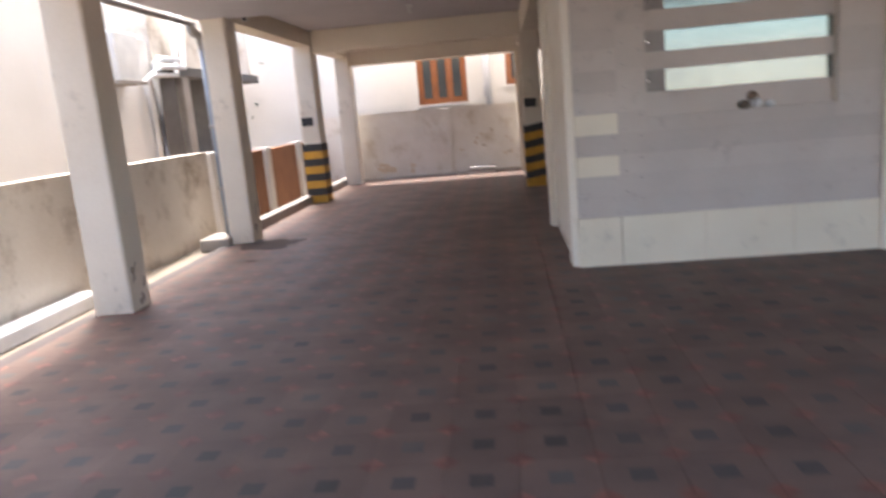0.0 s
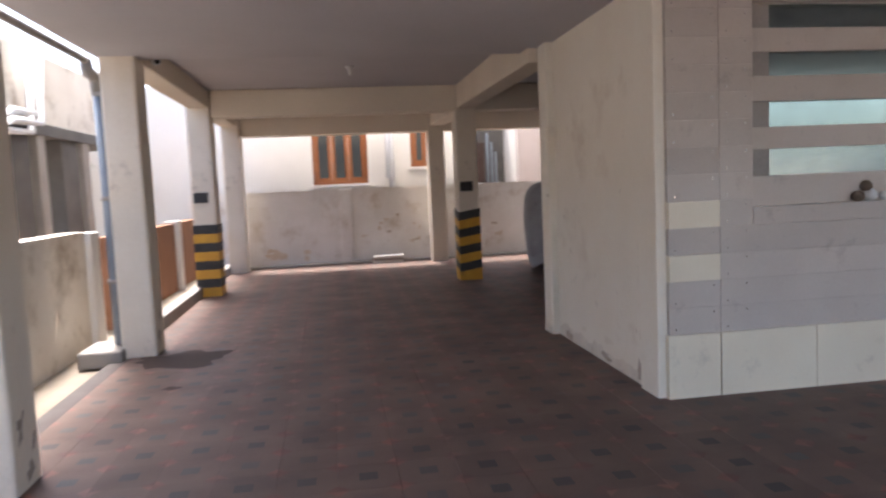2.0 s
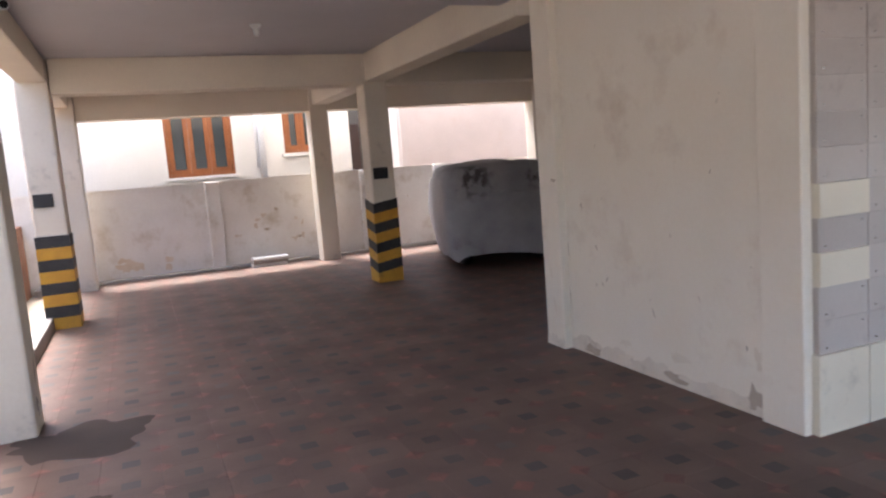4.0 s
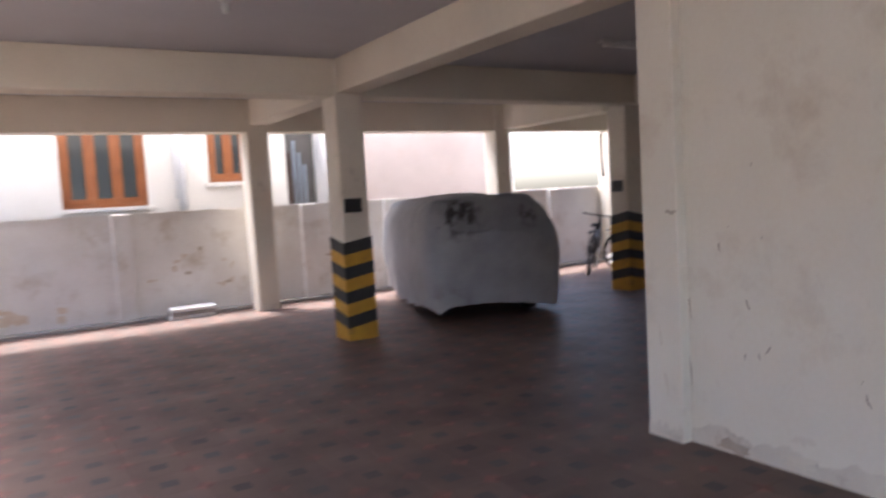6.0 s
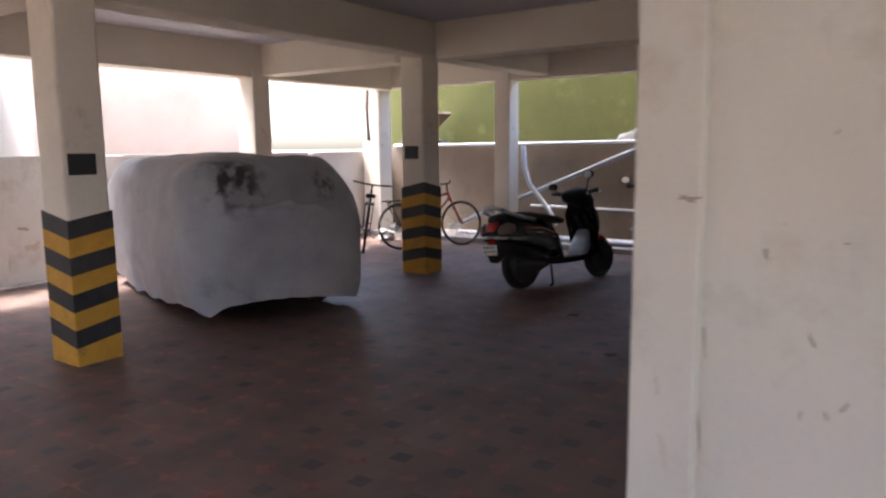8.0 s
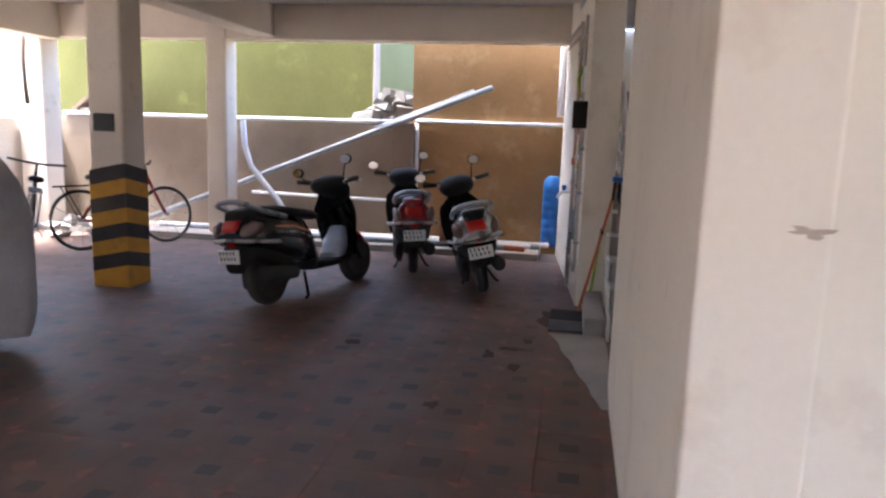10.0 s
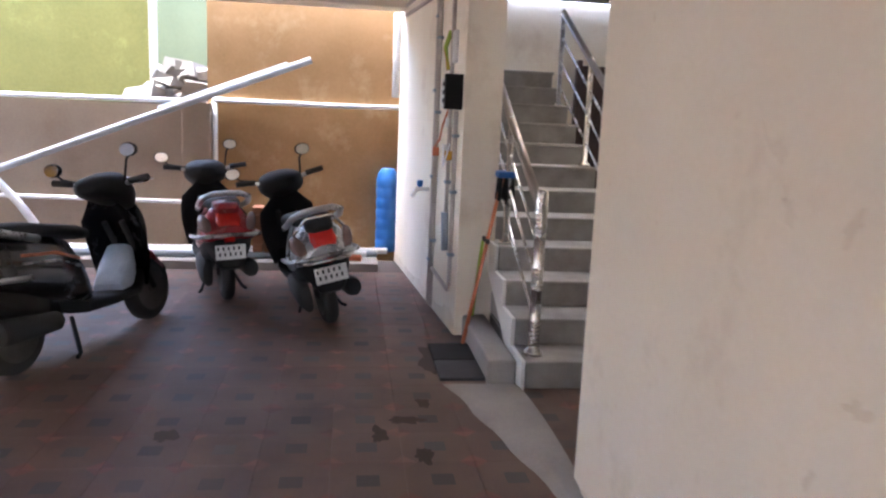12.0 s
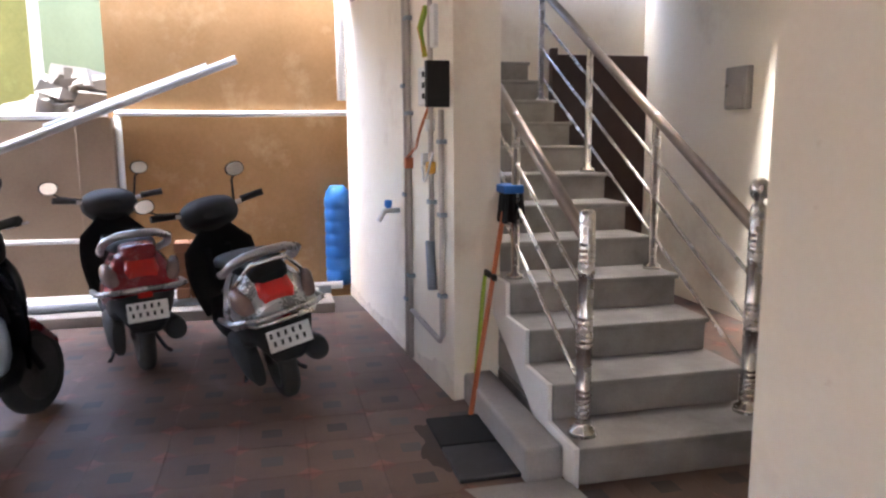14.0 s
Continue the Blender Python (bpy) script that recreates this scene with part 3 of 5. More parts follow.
def window(name, x0, x1, z0, z1, y, leaves):
    w = thing(name, pose((x0 + x1) / 2, y, z0), "varnished brown wooden window with dark glass panes", "window", "", "structure")
    h, hw = z1 - z0, (x1 - x0) / 2
    bm = bmesh.new()
    for b in ((-hw, hw, 0, 0.05), (-hw, hw, h - 0.05, h), (-hw, -hw + 0.05, 0.05, h - 0.05), (hw - 0.05, hw, 0.05, h - 0.05)):
        box(bm, b[0], b[1], 0.02, 0.12, b[2], b[3], bev=0.006)
    part("window_frame", bm, TEAK, w)
    lw = (2 * hw - 0.1) / leaves
    for k in range(leaves):
        a = -hw + 0.05 + k * lw
        bm = bmesh.new()
        for b in ((a, a + lw, 0.05, 0.12), (a, a + lw, h - 0.12, h - 0.05), (a, a + 0.07, 0.12, h - 0.12), (a + lw - 0.07, a + lw, 0.12, h - 0.12)):
            box(bm, b[0] + 0.002, b[1] - 0.002, 0.035, 0.085, b[2], b[3], bev=0.004)
        sash = part("sash", bm, TEAK, w)
        bm = bmesh.new()
        box(bm, a + 0.06, a + lw - 0.06, 0.055, 0.065, 0.11, h - 0.11)
        part("pane", bm, DARKGLASS, sash, "dark glass pane")
    bm = bmesh.new()
    box(bm, -hw - 0.05, hw + 0.05, -0.06, 0.02, -0.05, 0.0, bev=0.006)
    part("window_sill", bm, WHITEWALL, w)


window("window_1", -1.45, -0.42, 1.43, 2.55, 16.64, 3)
window("window_2", 0.4, 0.98, 1.7, 2.5, 16.64, 2)

# ---- covered car ----
def covered_car(m):
    c = thing("covered_car", m, "parked hatchback under a grey fabric dust cover", "car")
    bm = bmesh.new()
    secs, n = [], 26
    L = 2.75
    for i in range(n + 1):
        u = i / n
        e = min(u, 1 - u)
        k = min(1.0, math.sqrt(max(0.0, 1 - (1 - min(1, e / 0.1)) ** 2)))
        top = 0.95 + 0.38 * k - 0.1 * max(0, u - 0.7)
        secs.append((u * L, top, 0.7 + 0.09 * k))
    rings, M = [], 44
    for x, top, w in secs:
        ring = []
        for j in range(M + 1):
            a = j / M * 2 - 1
            s, v = (1 if a > 0 else -1), abs(a)
            # over the roof, round the shoulder and down the side
            flat, drop = (0.68, 0.32) if s > 0 else (0.5, 0.5)
            if v < 0.42:
                y, z = v / 0.42 * w * flat, top - 0.03 * (v / 0.42) ** 2
            elif v < 0.68:
                t = (v - 0.42) / 0.26
                y, z = w * (flat + (0.96 - flat) * math.sin(t * math.pi / 2)), top - 0.03 - drop * (1 - math.cos(t * math.pi / 2))
            else:
                t = (v - 0.68) / 0.32
                y, z = w * (0.96 + 0.04 * math.sin(t * 2.6) - 0.06 * t * t), (top - 0.03 - drop) * (1 - t) + 0.1 * t
            hem = (0.05 * math.sin(x * 2.3 + s) + 0.03 * noise.noise((x * 3, s * 5, 0))) * min(1.0, x / 0.5)
            p = Vector((x, s * y, z + (hem if v > 0.9 else 0)))
            p += noise.noise_vector(p * 2.2) * 0.045 + noise.noise_vector(Vector((p.x * 7, p.y * 7, p.z * 2))) * 0.022
            ring.append(bm.verts.new(p))
        rings.append(ring)
    for a, b in zip(rings, rings[1:]):
        for k in range(M):
            bm.faces.new((a[k], a[k + 1], b[k + 1], b[k])).smooth = True
    for ring, d in ((rings[0], -1), (rings[-1], 1)):
        # the sheet hanging over the tail and the nose, row by row from roof to hem
        N, prev = 16, None
        for j in range(M // 2 - 1, -1, -1):
            a, b = ring[j].co, ring[M - j].co
            cur = [ring[j]]
            for i in range(1, N):
                p = a.lerp(b, i / N)
                p.x += d * (0.07 * math.sin(math.pi * i / N) ** 0.5 * min(1.0, (1.3 - p.z) * 2.5 + 0.1) + 0.02 * noise.noise((p.y * 4, p.z * 2.5, d)))
                p.z += 0.09 * math.sin(math.pi * min(1.0, i / N * 0.8)) * max(0.0, 1 - j / 9) + 0.015 * noise.noise((p.y * 9, p.z * 3, 4))
                cur.append(bm.verts.new(p))
            cur.append(ring[M - j])
            if prev is None:
                bm.faces.new([*cur, ring[M // 2]])
            else:
                for k in range(N):
                    bm.faces.new((prev[k], prev[k + 1], cur[k + 1], cur[k])).smooth = True
            prev = cur
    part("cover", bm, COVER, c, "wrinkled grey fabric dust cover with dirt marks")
    for x in (0.5, 2.25):
        for s in (-1, 1):
            bm = bmesh.new()
            lathe(bm, [(0.15, 0), (0.25, 0.02), (0.27, 0.06), (0.27, 0.12), (0.25, 0.16), (0.15, 0.18)], 24)
            w = part("wheel", bm, RUBBER, c, "", pose(x, s * 0.5 - 0.09, 0.27, -90))
    bm = bmesh.new()
    loft(bm, [(0.12, 0, 0.5, 0.16, 0.5), (0.3, 0, 0.6, 0.14, 0.6), (2.4, 0, 0.6, 0.14, 0.6), (2.6, 0, 0.5, 0.16, 0.5)], 16)
    part("underbody", bm, BLACKPL, c)


covered_car(pose(2.28, 12.52, 0, 0, 0, 72))


# ---- scooters ----
def wheel(parent, x, r, name):
    bm = bmesh.new()
    w = 0.04
    lathe(bm, [(r - 0.07, -w), (r - 0.02, -w), (r, -w * 0.5), (r, w * 0.5), (r - 0.02, w), (r - 0.07, w)], 28)
    t = part(name, bm, RUBBER, parent, "", pose(x, 0, r, 90))
    bm = bmesh.new()
    lathe(bm, [(r - 0.06, -w - 0.003), (r - 0.075, -w * 0.4), (0.05, -w * 0.6), (0.03, -w - 0.02), (0.03, w + 0.02), (0.05, w * 0.6), (r - 0.075, w * 0.4), (r - 0.06, w + 0.003)], 24)
    part("rim", bm, ALLOY, t, "dark dusty alloy rim")


def scooter(m, paint, tail, label, lean=0.0, rack=False):
    s = thing("scooter", m @ pose(0, 0, 0, lean), label, "scooter", "scooters in the parking bay")
    wheel(s, -0.56, 0.21, "rear_wheel")
    wheel(s, 0.56, 0.21, "front_wheel")
    bm = bmesh.new()
    loft(bm, [(-0.92, 0, 0.12, 0.53, 0.58), (-0.89, 0, 0.185, 0.5, 0.62), (-0.84, 0, 0.215, 0.47, 0.68), (-0.76, 0, 0.225, 0.44, 0.72), (-0.6, 0, 0.22, 0.38, 0.71), (-0.35, 0, 0.205, 0.32, 0.68), (-0.15, 0, 0.165, 0.28, 0.62), (-0.05, 0, 0.11, 0.26, 0.5), (0.0, 0, 0.06, 0.25, 0.36)], 26, 3.2, taper=0.48)
    body = part("body", bm, paint, s)
    bm = bmesh.new()
    loft(bm, [(-0.8, 0, 0.06, 0.68, 0.74), (-0.7, 0, 0.11, 0.665, 0.76), (-0.45, 0, 0.13, 0.66, 0.75), (-0.25, 0, 0.13, 0.65, 0.715), (-0.08, 0, 0.11, 0.61, 0.69), (0.02, 0, 0.07, 0.6, 0.66)], 20, 3)
    part("seat", bm, BLACKPL, s, "black vinyl seat")
    if paint is BLACKGLOSS:
        for y in (-1, 1):
            for z in (0.56, 0.6):
                bm = bmesh.new()
                tube(bm, [(-0.62, y * 0.2, z), (-0.4, y * 0.197, z - 0.02), (-0.2, y * 0.165, z - 0.08)], 0.008, 6)
                part("side_stripe", bm, COPPER if z > 0.58 else SILVER, body, "faded side stripe")
    bm = bmesh.new()
    loft(bm, [(-0.12, 0, 0.13, 0.2, 0.27), (0.1, 0, 0.15, 0.2, 0.255), (0.3, 0, 0.15, 0.21, 0.27), (0.4, 0, 0.12, 0.25, 0.36)], 16, 4)
    part("footboard", bm, BLACKPL, s)
    # leg shield: a curved sheet leaning back to the steering head
    bm = bmesh.new()
    rows_ = []
    for i in range(9):
        u = i / 8
        x, z = 0.42 - 0.12 * u + 0.05 * math.sin(u * 3), 0.26 + 0.55 * u
        w = (0.165 + 0.045 * math.sin(u * math.pi)) * (1 - 0.55 * max(0.0, u - 0.75) / 0.25)
        rows_.append([bm.verts.new((x - 0.07 * (k / 4 - 1) ** 2, (k / 4 - 1) * w, z)) for k in range(9)])
    for a, b in zip(rows_, rows_[1:]):
        for k in range(8):
            bm.faces.new((a[k], a[k + 1], b[k + 1], b[k])).smooth = True
    bmesh.ops.solidify(bm, geom=bm.faces[:], thickness=0.03)
    part("leg_shield", bm, BLACKPL if paint is not BLACKGLOSS else paint, s)
    if paint is BLACKGLOSS:
        bm = bmesh.new()
        loft(bm, [(0.2, 0, 0.1, 0.25, 0.3), (0.29, 0, 0.12, 0.26, 0.42), (0.35, 0, 0.1, 0.3, 0.52), (0.39, 0, 0.06, 0.36, 0.5)], 14, 4)
        part("floor_mat", bm, WRAP, s, "pale bluish plastic wrap on the footboard")
    bm = bmesh.new()
    loft(bm, [(0.45, 0, 0.1, 0.34, 0.74), (0.47, 0, 0.12, 0.36, 0.78), (0.52, 0, 0.09, 0.42, 0.74), (0.56, 0, 0.04, 0.5, 0.66)], 18, 2.4)
    part("front_apron", bm, paint, s)
    bm = bmesh.new()
    loft(bm, [(0.38, 0, 0.03, 0.3, 0.36), (0.5, 0, 0.055, 0.38, 0.45), (0.6, 0, 0.055, 0.38, 0.45), (0.74, 0, 0.04, 0.26, 0.33)], 14, 2.5)
    part("front_mudguard", bm, paint if paint is not BLACKGLOSS else MAROON, s)
    bm = bmesh.new()
    for y in (-0.06, 0.06):
        tube(bm, [(0.33, y, 0.66), (0.56, y, 0.21)], 0.018, 8)
    part("fork", bm, BLACKPL, s)
    bm = bmesh.new()
    loft(bm, [(0.14, 0, 0.06, 0.85, 0.9), (0.22, 0, 0.15, 0.8, 0.94), (0.32, 0, 0.17, 0.76, 0.96), (0.42, 0, 0.12, 0.72, 0.91), (0.5, 0, 0.05, 0.72, 0.82)], 20, 2.4)
    hd = part("handlebar_cowl", bm, BLACKPL, s)
    bm = bmesh.new()
    lathe(bm, [(0.075, 0), (0.085, 0.02), (0.06, 0.04)], 18)
    part("headlight", bm, MIRROR, hd, "clear headlight", pose(0.44, 0, 0.85, 0, 90))
    bm = bmesh.new()
    tube(bm, [(0.27, -0.3, 0.91), (0.3, -0.12, 0.88), (0.3, 0.12, 0.88), (0.27, 0.3, 0.91)], 0.014, 8)
    hb = part("handlebar", bm, STEEL, s)
    for y in (-1, 1):
        bm = bmesh.new()
        tube(bm, [(0.285, y * 0.19, 0.9), (0.265, y * 0.32, 0.915)], 0.02, 10)
        part("grip", bm, RUBBER, hb, "black rubber grip")
        bm = bmesh.new()
        tube(bm, [(0.34, y * 0.2, 0.885), (0.33, y * 0.31, 0.9)], 0.007, 6)
        part("brake_lever", bm, STEEL, hb)
        bm = bmesh.new()
        my, mz = (0.33, 0.99) if y > 0 else (-0.2, 1.08)
        tube(bm, [(0.29, y * 0.15, 0.9), (0.3, my * 0.85, mz - 0.06), (0.3, my, mz - 0.02)], 0.007, 6)
        mm = part("mirror", bm, BLACKPL, s)
        bm = bmesh.new()
        loft(bm, [(0.28, my, 0.04, mz - 0.03, mz + 0.03), (0.29, my, 0.056, mz - 0.042, mz + 0.042), (0.31, my, 0.05, mz - 0.038, mz + 0.038), (0.325, my, 0.02, mz - 0.015, mz + 0.015)], 16, 2.2)
        part("mirror_head", bm, BLACKPL, mm)
        bm = bmesh.new()
        loft(bm, [(0.274, my, 0.048, mz - 0.036, mz + 0.036), (0.281, my, 0.048, mz - 0.036, mz + 0.036)], 16, 2.2)
        part("mirror_glass", bm, MIRROR, mm, "oval rear-view mirror glass")
        bm = bmesh.new()
        loft(bm, [(-0.905, y * 0.13, 0.015, 0.555, 0.6), (-0.885, y * 0.145, 0.03, 0.545, 0.635), (-0.82, y * 0.165, 0.028, 0.55, 0.665), (-0.74, y * 0.175, 0.015, 0.57, 0.64)], 12, 2.6)
        part("indicator", bm, LENS, s, "clear rear indicator lens")
    bm = bmesh.new()
    loft(bm, [(-0.912, 0, 0.075, 0.565, 0.61), (-0.885, 0, 0.1, 0.555, 0.66), (-0.82, 0, 0.1, 0.56, 0.715)], 18, 5, taper=0.3)
    part("tail_light", bm, REDLAMP, s, "red tail light")
    bm = bmesh.new()
    loft(bm, [(-0.875, 0, 0.055, 0.665, 0.7), (-0.84, 0, 0.085, 0.66, 0.735), (-0.76, 0, 0.09, 0.66, 0.75)], 14, 4)
    part("tail_cap", bm, BLACKPL if paint is not MAROON else paint, s, "panel above the tail light")
    bm = bmesh.new()
    tube(bm, [(-0.6, -0.225, 0.49), (-0.82, -0.215, 0.51), (-0.925, -0.13, 0.525), (-0.94, 0, 0.53), (-0.925, 0.13, 0.525), (-0.82, 0.215, 0.51), (-0.6, 0.225, 0.49)], 0.014, 8)
    part("trim_strip", bm, SILVER, s, "bright strip round the tail")
    bm = bmesh.new()
    box(bm, -0.9, -0.88, -0.035, 0.035, 0.475, 0.51, bev=0.004)
    part("reflector", bm, REDLAMP, s, "small red reflector")
    bm = bmesh.new()
    loft(bm, [(-0.9, 0, 0.06, 0.3, 0.42), (-0.87, 0, 0.1, 0.28, 0.52), (-0.78, 0, 0.16, 0.38, 0.54), (-0.6, 0, 0.17, 0.3, 0.5), (-0.4, 0, 0.12, 0.25, 0.45)], 14, 3.5)
    part("rear_mudguard", bm, BLACKPL, s)
    bm = bmesh.new()
    box(bm, -0.925, -0.915, -0.1, 0.1, 0.36, 0.46, bev=0.004)
    np_ = part("number_plate", bm, WHITEPL, s, "white number plate with black characters")
    for z in (0.385, 0.425):
        for k in range(5):
            bm = bmesh.new()
            y = -0.07 + k * 0.034 + (0.01 if z > 0.4 else 0)
            box(bm, -0.9275, -0.924, y, y + 0.012, z, z + 0.024)
            part("character", bm, BLACKPL, np_)
    bm = bmesh.new()
    tube(bm, [(-0.45, -0.15, 0.66), (-0.7, -0.165, 0.72), (-0.84, -0.15, 0.775), (-0.87, -0.09, 0.8), (-0.875, 0, 0.805), (-0.87, 0.09, 0.8), (-0.84, 0.15, 0.775), (-0.7, 0.165, 0.72), (-0.45, 0.15, 0.66)], 0.02, 8)
    part("grab_rail", bm, SILVER, s, "silver grab rail")
    if rack:
        bm = bmesh.new()
        tube(bm, [(-0.55, -0.18, 0.5), (-0.8, -0.19, 0.5), (-0.93, -0.13, 0.5), (-0.94, 0, 0.5), (-0.93, 0.13, 0.5), (-0.8, 0.19, 0.5), (-0.55, 0.18, 0.5)], 0.011, 8)
        tube(bm, [(-0.6, 0.18, 0.5), (-0.78, 0.16, 0.66), (-0.88, 0.08, 0.76), (-0.88, -0.08, 0.76), (-0.78, -0.16, 0.66), (-0.6, -0.18, 0.5)], 0.01, 8)
        part("guard_bar", bm, STEEL, s, "chrome crash guard bar")
    bm = bmesh.new()
    loft(bm, [(-0.78, -0.15, 0.05, 0.2, 0.31), (-0.74, -0.15, 0.055, 0.19, 0.32), (-0.4, -0.14, 0.045, 0.18, 0.28), (-0.35, -0.13, 0.02, 0.2, 0.25)], 14, 2.2)
    part("exhaust", bm, RUBBER, s, "dark dusty exhaust silencer")
    bm = bmesh.new()
    loft(bm, [(-0.66, 0.13, 0.03, 0.13, 0.3), (-0.5, 0.13, 0.05, 0.12, 0.34), (-0.2, 0.12, 0.05, 0.14, 0.3), (-0.1, 0.1, 0.03, 0.18, 0.27)], 14, 3)
    part("engine_case", bm, RUBBER, s, "dusty engine casing")
    bm = bmesh.new()
    for y in (-1, 1):
        tube(bm, [(-0.2, y * 0.06, 0.2), (-0.28, y * 0.15, 0.02), (-0.33, y * 0.17, 0.012)], 0.012, 6)
    part("centre_stand", bm, BLACKPL, s)
    return s


scooter(pose(4.91, 11.315, 0, 0, 0, -19), BLACKGLOSS, REDLAMP, "black scooter with faded side stripes and dusty wheels", -7)
scooter(pose(6.52, 10.9, 0, 0, 0, 17), MAROON, WHITEPL, "maroon scooter with silver grab rail and white plate", -3)
scooter(pose(5.92, 10.12, 0, 0, 0, 15), SILVER, WHITEPL, "silver grey scooter with chrome guard bar, leaning", -12, True)


# ---- bicycles ----
def bicycle(m, paint, label):
    b = thing("bicycle", m, label, "bicycle", "bicycles by the boundary wall")
    R = 0.3
    for x, nm in ((-0.47, "rear_wheel"), (0.47, "front_wheel")):
        bm = bmesh.new()
        tube(bm, [(x + R * math.cos(a), 0, R + 0.015 + R * math.sin(a)) for a in [k * math.pi / 14 for k in range(28)]], 0.018, 8, closed=True)
        w = part(nm, bm, RUBBER, b)
        bm = bmesh.new()
        for k in range(12):
            a = k * math.pi / 6
            tube(bm, [(x, 0, R + 0.015), (x + (R - 0.01) * math.cos(a), 0, R + 0.015 + (R - 0.01) * math.sin(a))], 0.003, 4)
        tube(bm, [(x, -0.04, R + 0.015), (x, 0.04, R + 0.015)], 0.02, 8)
        part("spokes", bm, STEEL, w)
    bm = bmesh.new()
    for p, q in (((-0.1, 0, 0.28), (-0.22, 0, 0.72)), ((-0.1, 0, 0.28), (0.3, 0, 0.68)), ((-0.2, 0, 0.66), (0.28, 0, 0.74)), ((-0.1, 0, 0.28), (-0.47, 0, 0.31)), ((-0.2, 0, 0.66), (-0.47, 0, 0.31)), ((0.27, 0, 0.8), (0.33, 0, 0.62)), ((0.33, 0, 0.62), (0.47, 0, 0.31))):
        tube(bm, [p, q], 0.017, 8)
    part("bicycle_frame", bm, paint, b)
    bm = bmesh.new()
    tube(bm, [(0.2, -0.27, 0.9), (0.27, -0.1, 0.88), (0.27, 0.1, 0.88), (0.2, 0.27, 0.9)], 0.012, 8)
    tube(bm, [(0.27, 0, 0.88), (0.275, 0, 0.78)], 0.013, 8)
    part("handlebar", bm, BLACKPL, b)
    bm = bmesh.new()
    loft(bm, [(-0.36, 0, 0.07, 0.73, 0.78), (-0.28, 0, 0.07, 0.73, 0.79), (-0.12, 0, 0.025, 0.74, 0.78)], 12, 2.4)
    part("saddle", bm, BLACKPL, b)
    bm = bmesh.new()
    box(bm, -0.7, -0.3, -0.06, 0.06, 0.66, 0.675, bev=0.004)
    tube(bm, [(-0.62, 0.05, 0.66), (-0.47, 0.05, 0.32)], 0.007, 6)
    tube(bm, [(-0.62, -0.05, 0.66), (-0.47, -0.05, 0.32)], 0.007, 6)
    part("carrier", bm, BLACKPL, b)
    bm = bmesh.new()
    lathe(bm, [(0.08, -0.004), (0.08, 0.004)], 16)
    part("chainwheel", bm, STEEL, b, "", pose(-0.1, -0.05, 0.28, 90))
    bm = bmesh.new()
    tube(bm, [(-0.1, -0.12, 0.16), (-0.1, -0.06, 0.28), (-0.1, 0.06, 0.28), (-0.1, 0.12, 0.4)], 0.009, 6)
    part("crank", bm, STEEL, b)


bicycle(pose(5.75, 14.75, 0.0, 9, 0, 40), BLACKGLOSS, "dark blue bicycle leaning by the boundary wall")
bicycle(pose(6.35, 14.0, 0.0, -7, 0, -30), RED, "red bicycle with dark tyres standing behind a column")


# ---- staircase ----
stair = thing("staircase", pose(4.125, 8.11, 0), "grey granite staircase with white stringer", "staircase", "", "structure")
T, R_ = 0.267, 0.151
for k in range(12):
    bm = bmesh.new()
    box(bm, k * T + 0.01, 3.42, 0.0, 0.845, k * R_, (k + 1) * R_ - 0.022)
    part("riser", bm, GRANITE, stair)
    bm = bmesh.new()
    box(bm, k * T - 0.012, min(3.42, (k + 1) * T + 0.02), -0.01, 0.857, (k + 1) * R_ - 0.022, (k + 1) * R_, bev=0.005)
    part("tread", bm, GRANITE, stair)
bm = bmesh.new()
edge = [(-0.014, -0.02)]
for k in range(12):
    edge += [(k * T - 0.014, (k + 1) * R_ + 0.002), ((k + 1) * T - 0.014, (k + 1) * R_ + 0.002)]
edge += [(12 * T - 0.014, 11 * R_ - 0.12), (0.5, 0.17), (0.3, 0.05), (0.2, -0.02)]
front, back = ([bm.verts.new((x, y, z)) for x, z in edge] for y in (0.858, 0.877))
bm.faces.new(front)
bm.faces.new(back[::-1])
for k in range(len(edge)):
    bm.faces.new((front[k - 1], front[k], back[k], back[k - 1]))
part("stringer", bm, WHITEWALL, stair, "white painted stringer")


def railing(y, posts, ball, label):
    r = thing("stair_railing", pose(4.19, y, 0), label, "railing", "stair railings")
    for i, (x, zb) in enumerate(posts):
        bm = bmesh.new()
        h = 0.86 if i == 0 else 0.78
        rad = 0.03 if i == 0 else 0.02
        prof = [(rad + 0.025, 0), (rad + 0.02, 0.02), (rad, 0.03)]
        if i == 0:
            for z0 in (0.06, 0.34, 0.62):
                for q in range(6):
                    prof += [(rad, z0 + q * 0.022), (rad + 0.0035, z0 + q * 0.022 + 0.008), (rad, z0 + q * 0.022 + 0.016)]
        prof += [(rad, h - 0.02), (rad * 0.7, h)]
        if i == 0 and ball:
            prof += [(rad * 0.6, h + 0.005), (rad * 1.15, h + 0.03), (rad * 1.3, h + 0.055), (rad * 1.0, h + 0.085), (rad * 0.3, h + 0.1)]
        lathe(bm, prof, 18)
        part("post", bm, STEEL, r, "ribbed stainless post" if i == 0 else "", pose(x, 0, zb))
    (xa, za), (xb, zb) = posts[0], posts[-1]
    for k, h in enumerate((0.8, 0.55, 0.36, 0.17)):
        bm = bmesh.new()
        tube(bm, [(xa, 0, za + h - (0.05 if k == 0 else 0)), (xb, 0, zb + h - (0.05 if k == 0 else 0))], 0.026 if k == 0 else 0.009, 12)
        part("handrail" if k == 0 else "rail", bm, BRONZE if k == 0 else STEEL, r, "brownish steel handrail" if k == 0 else "")
    return r


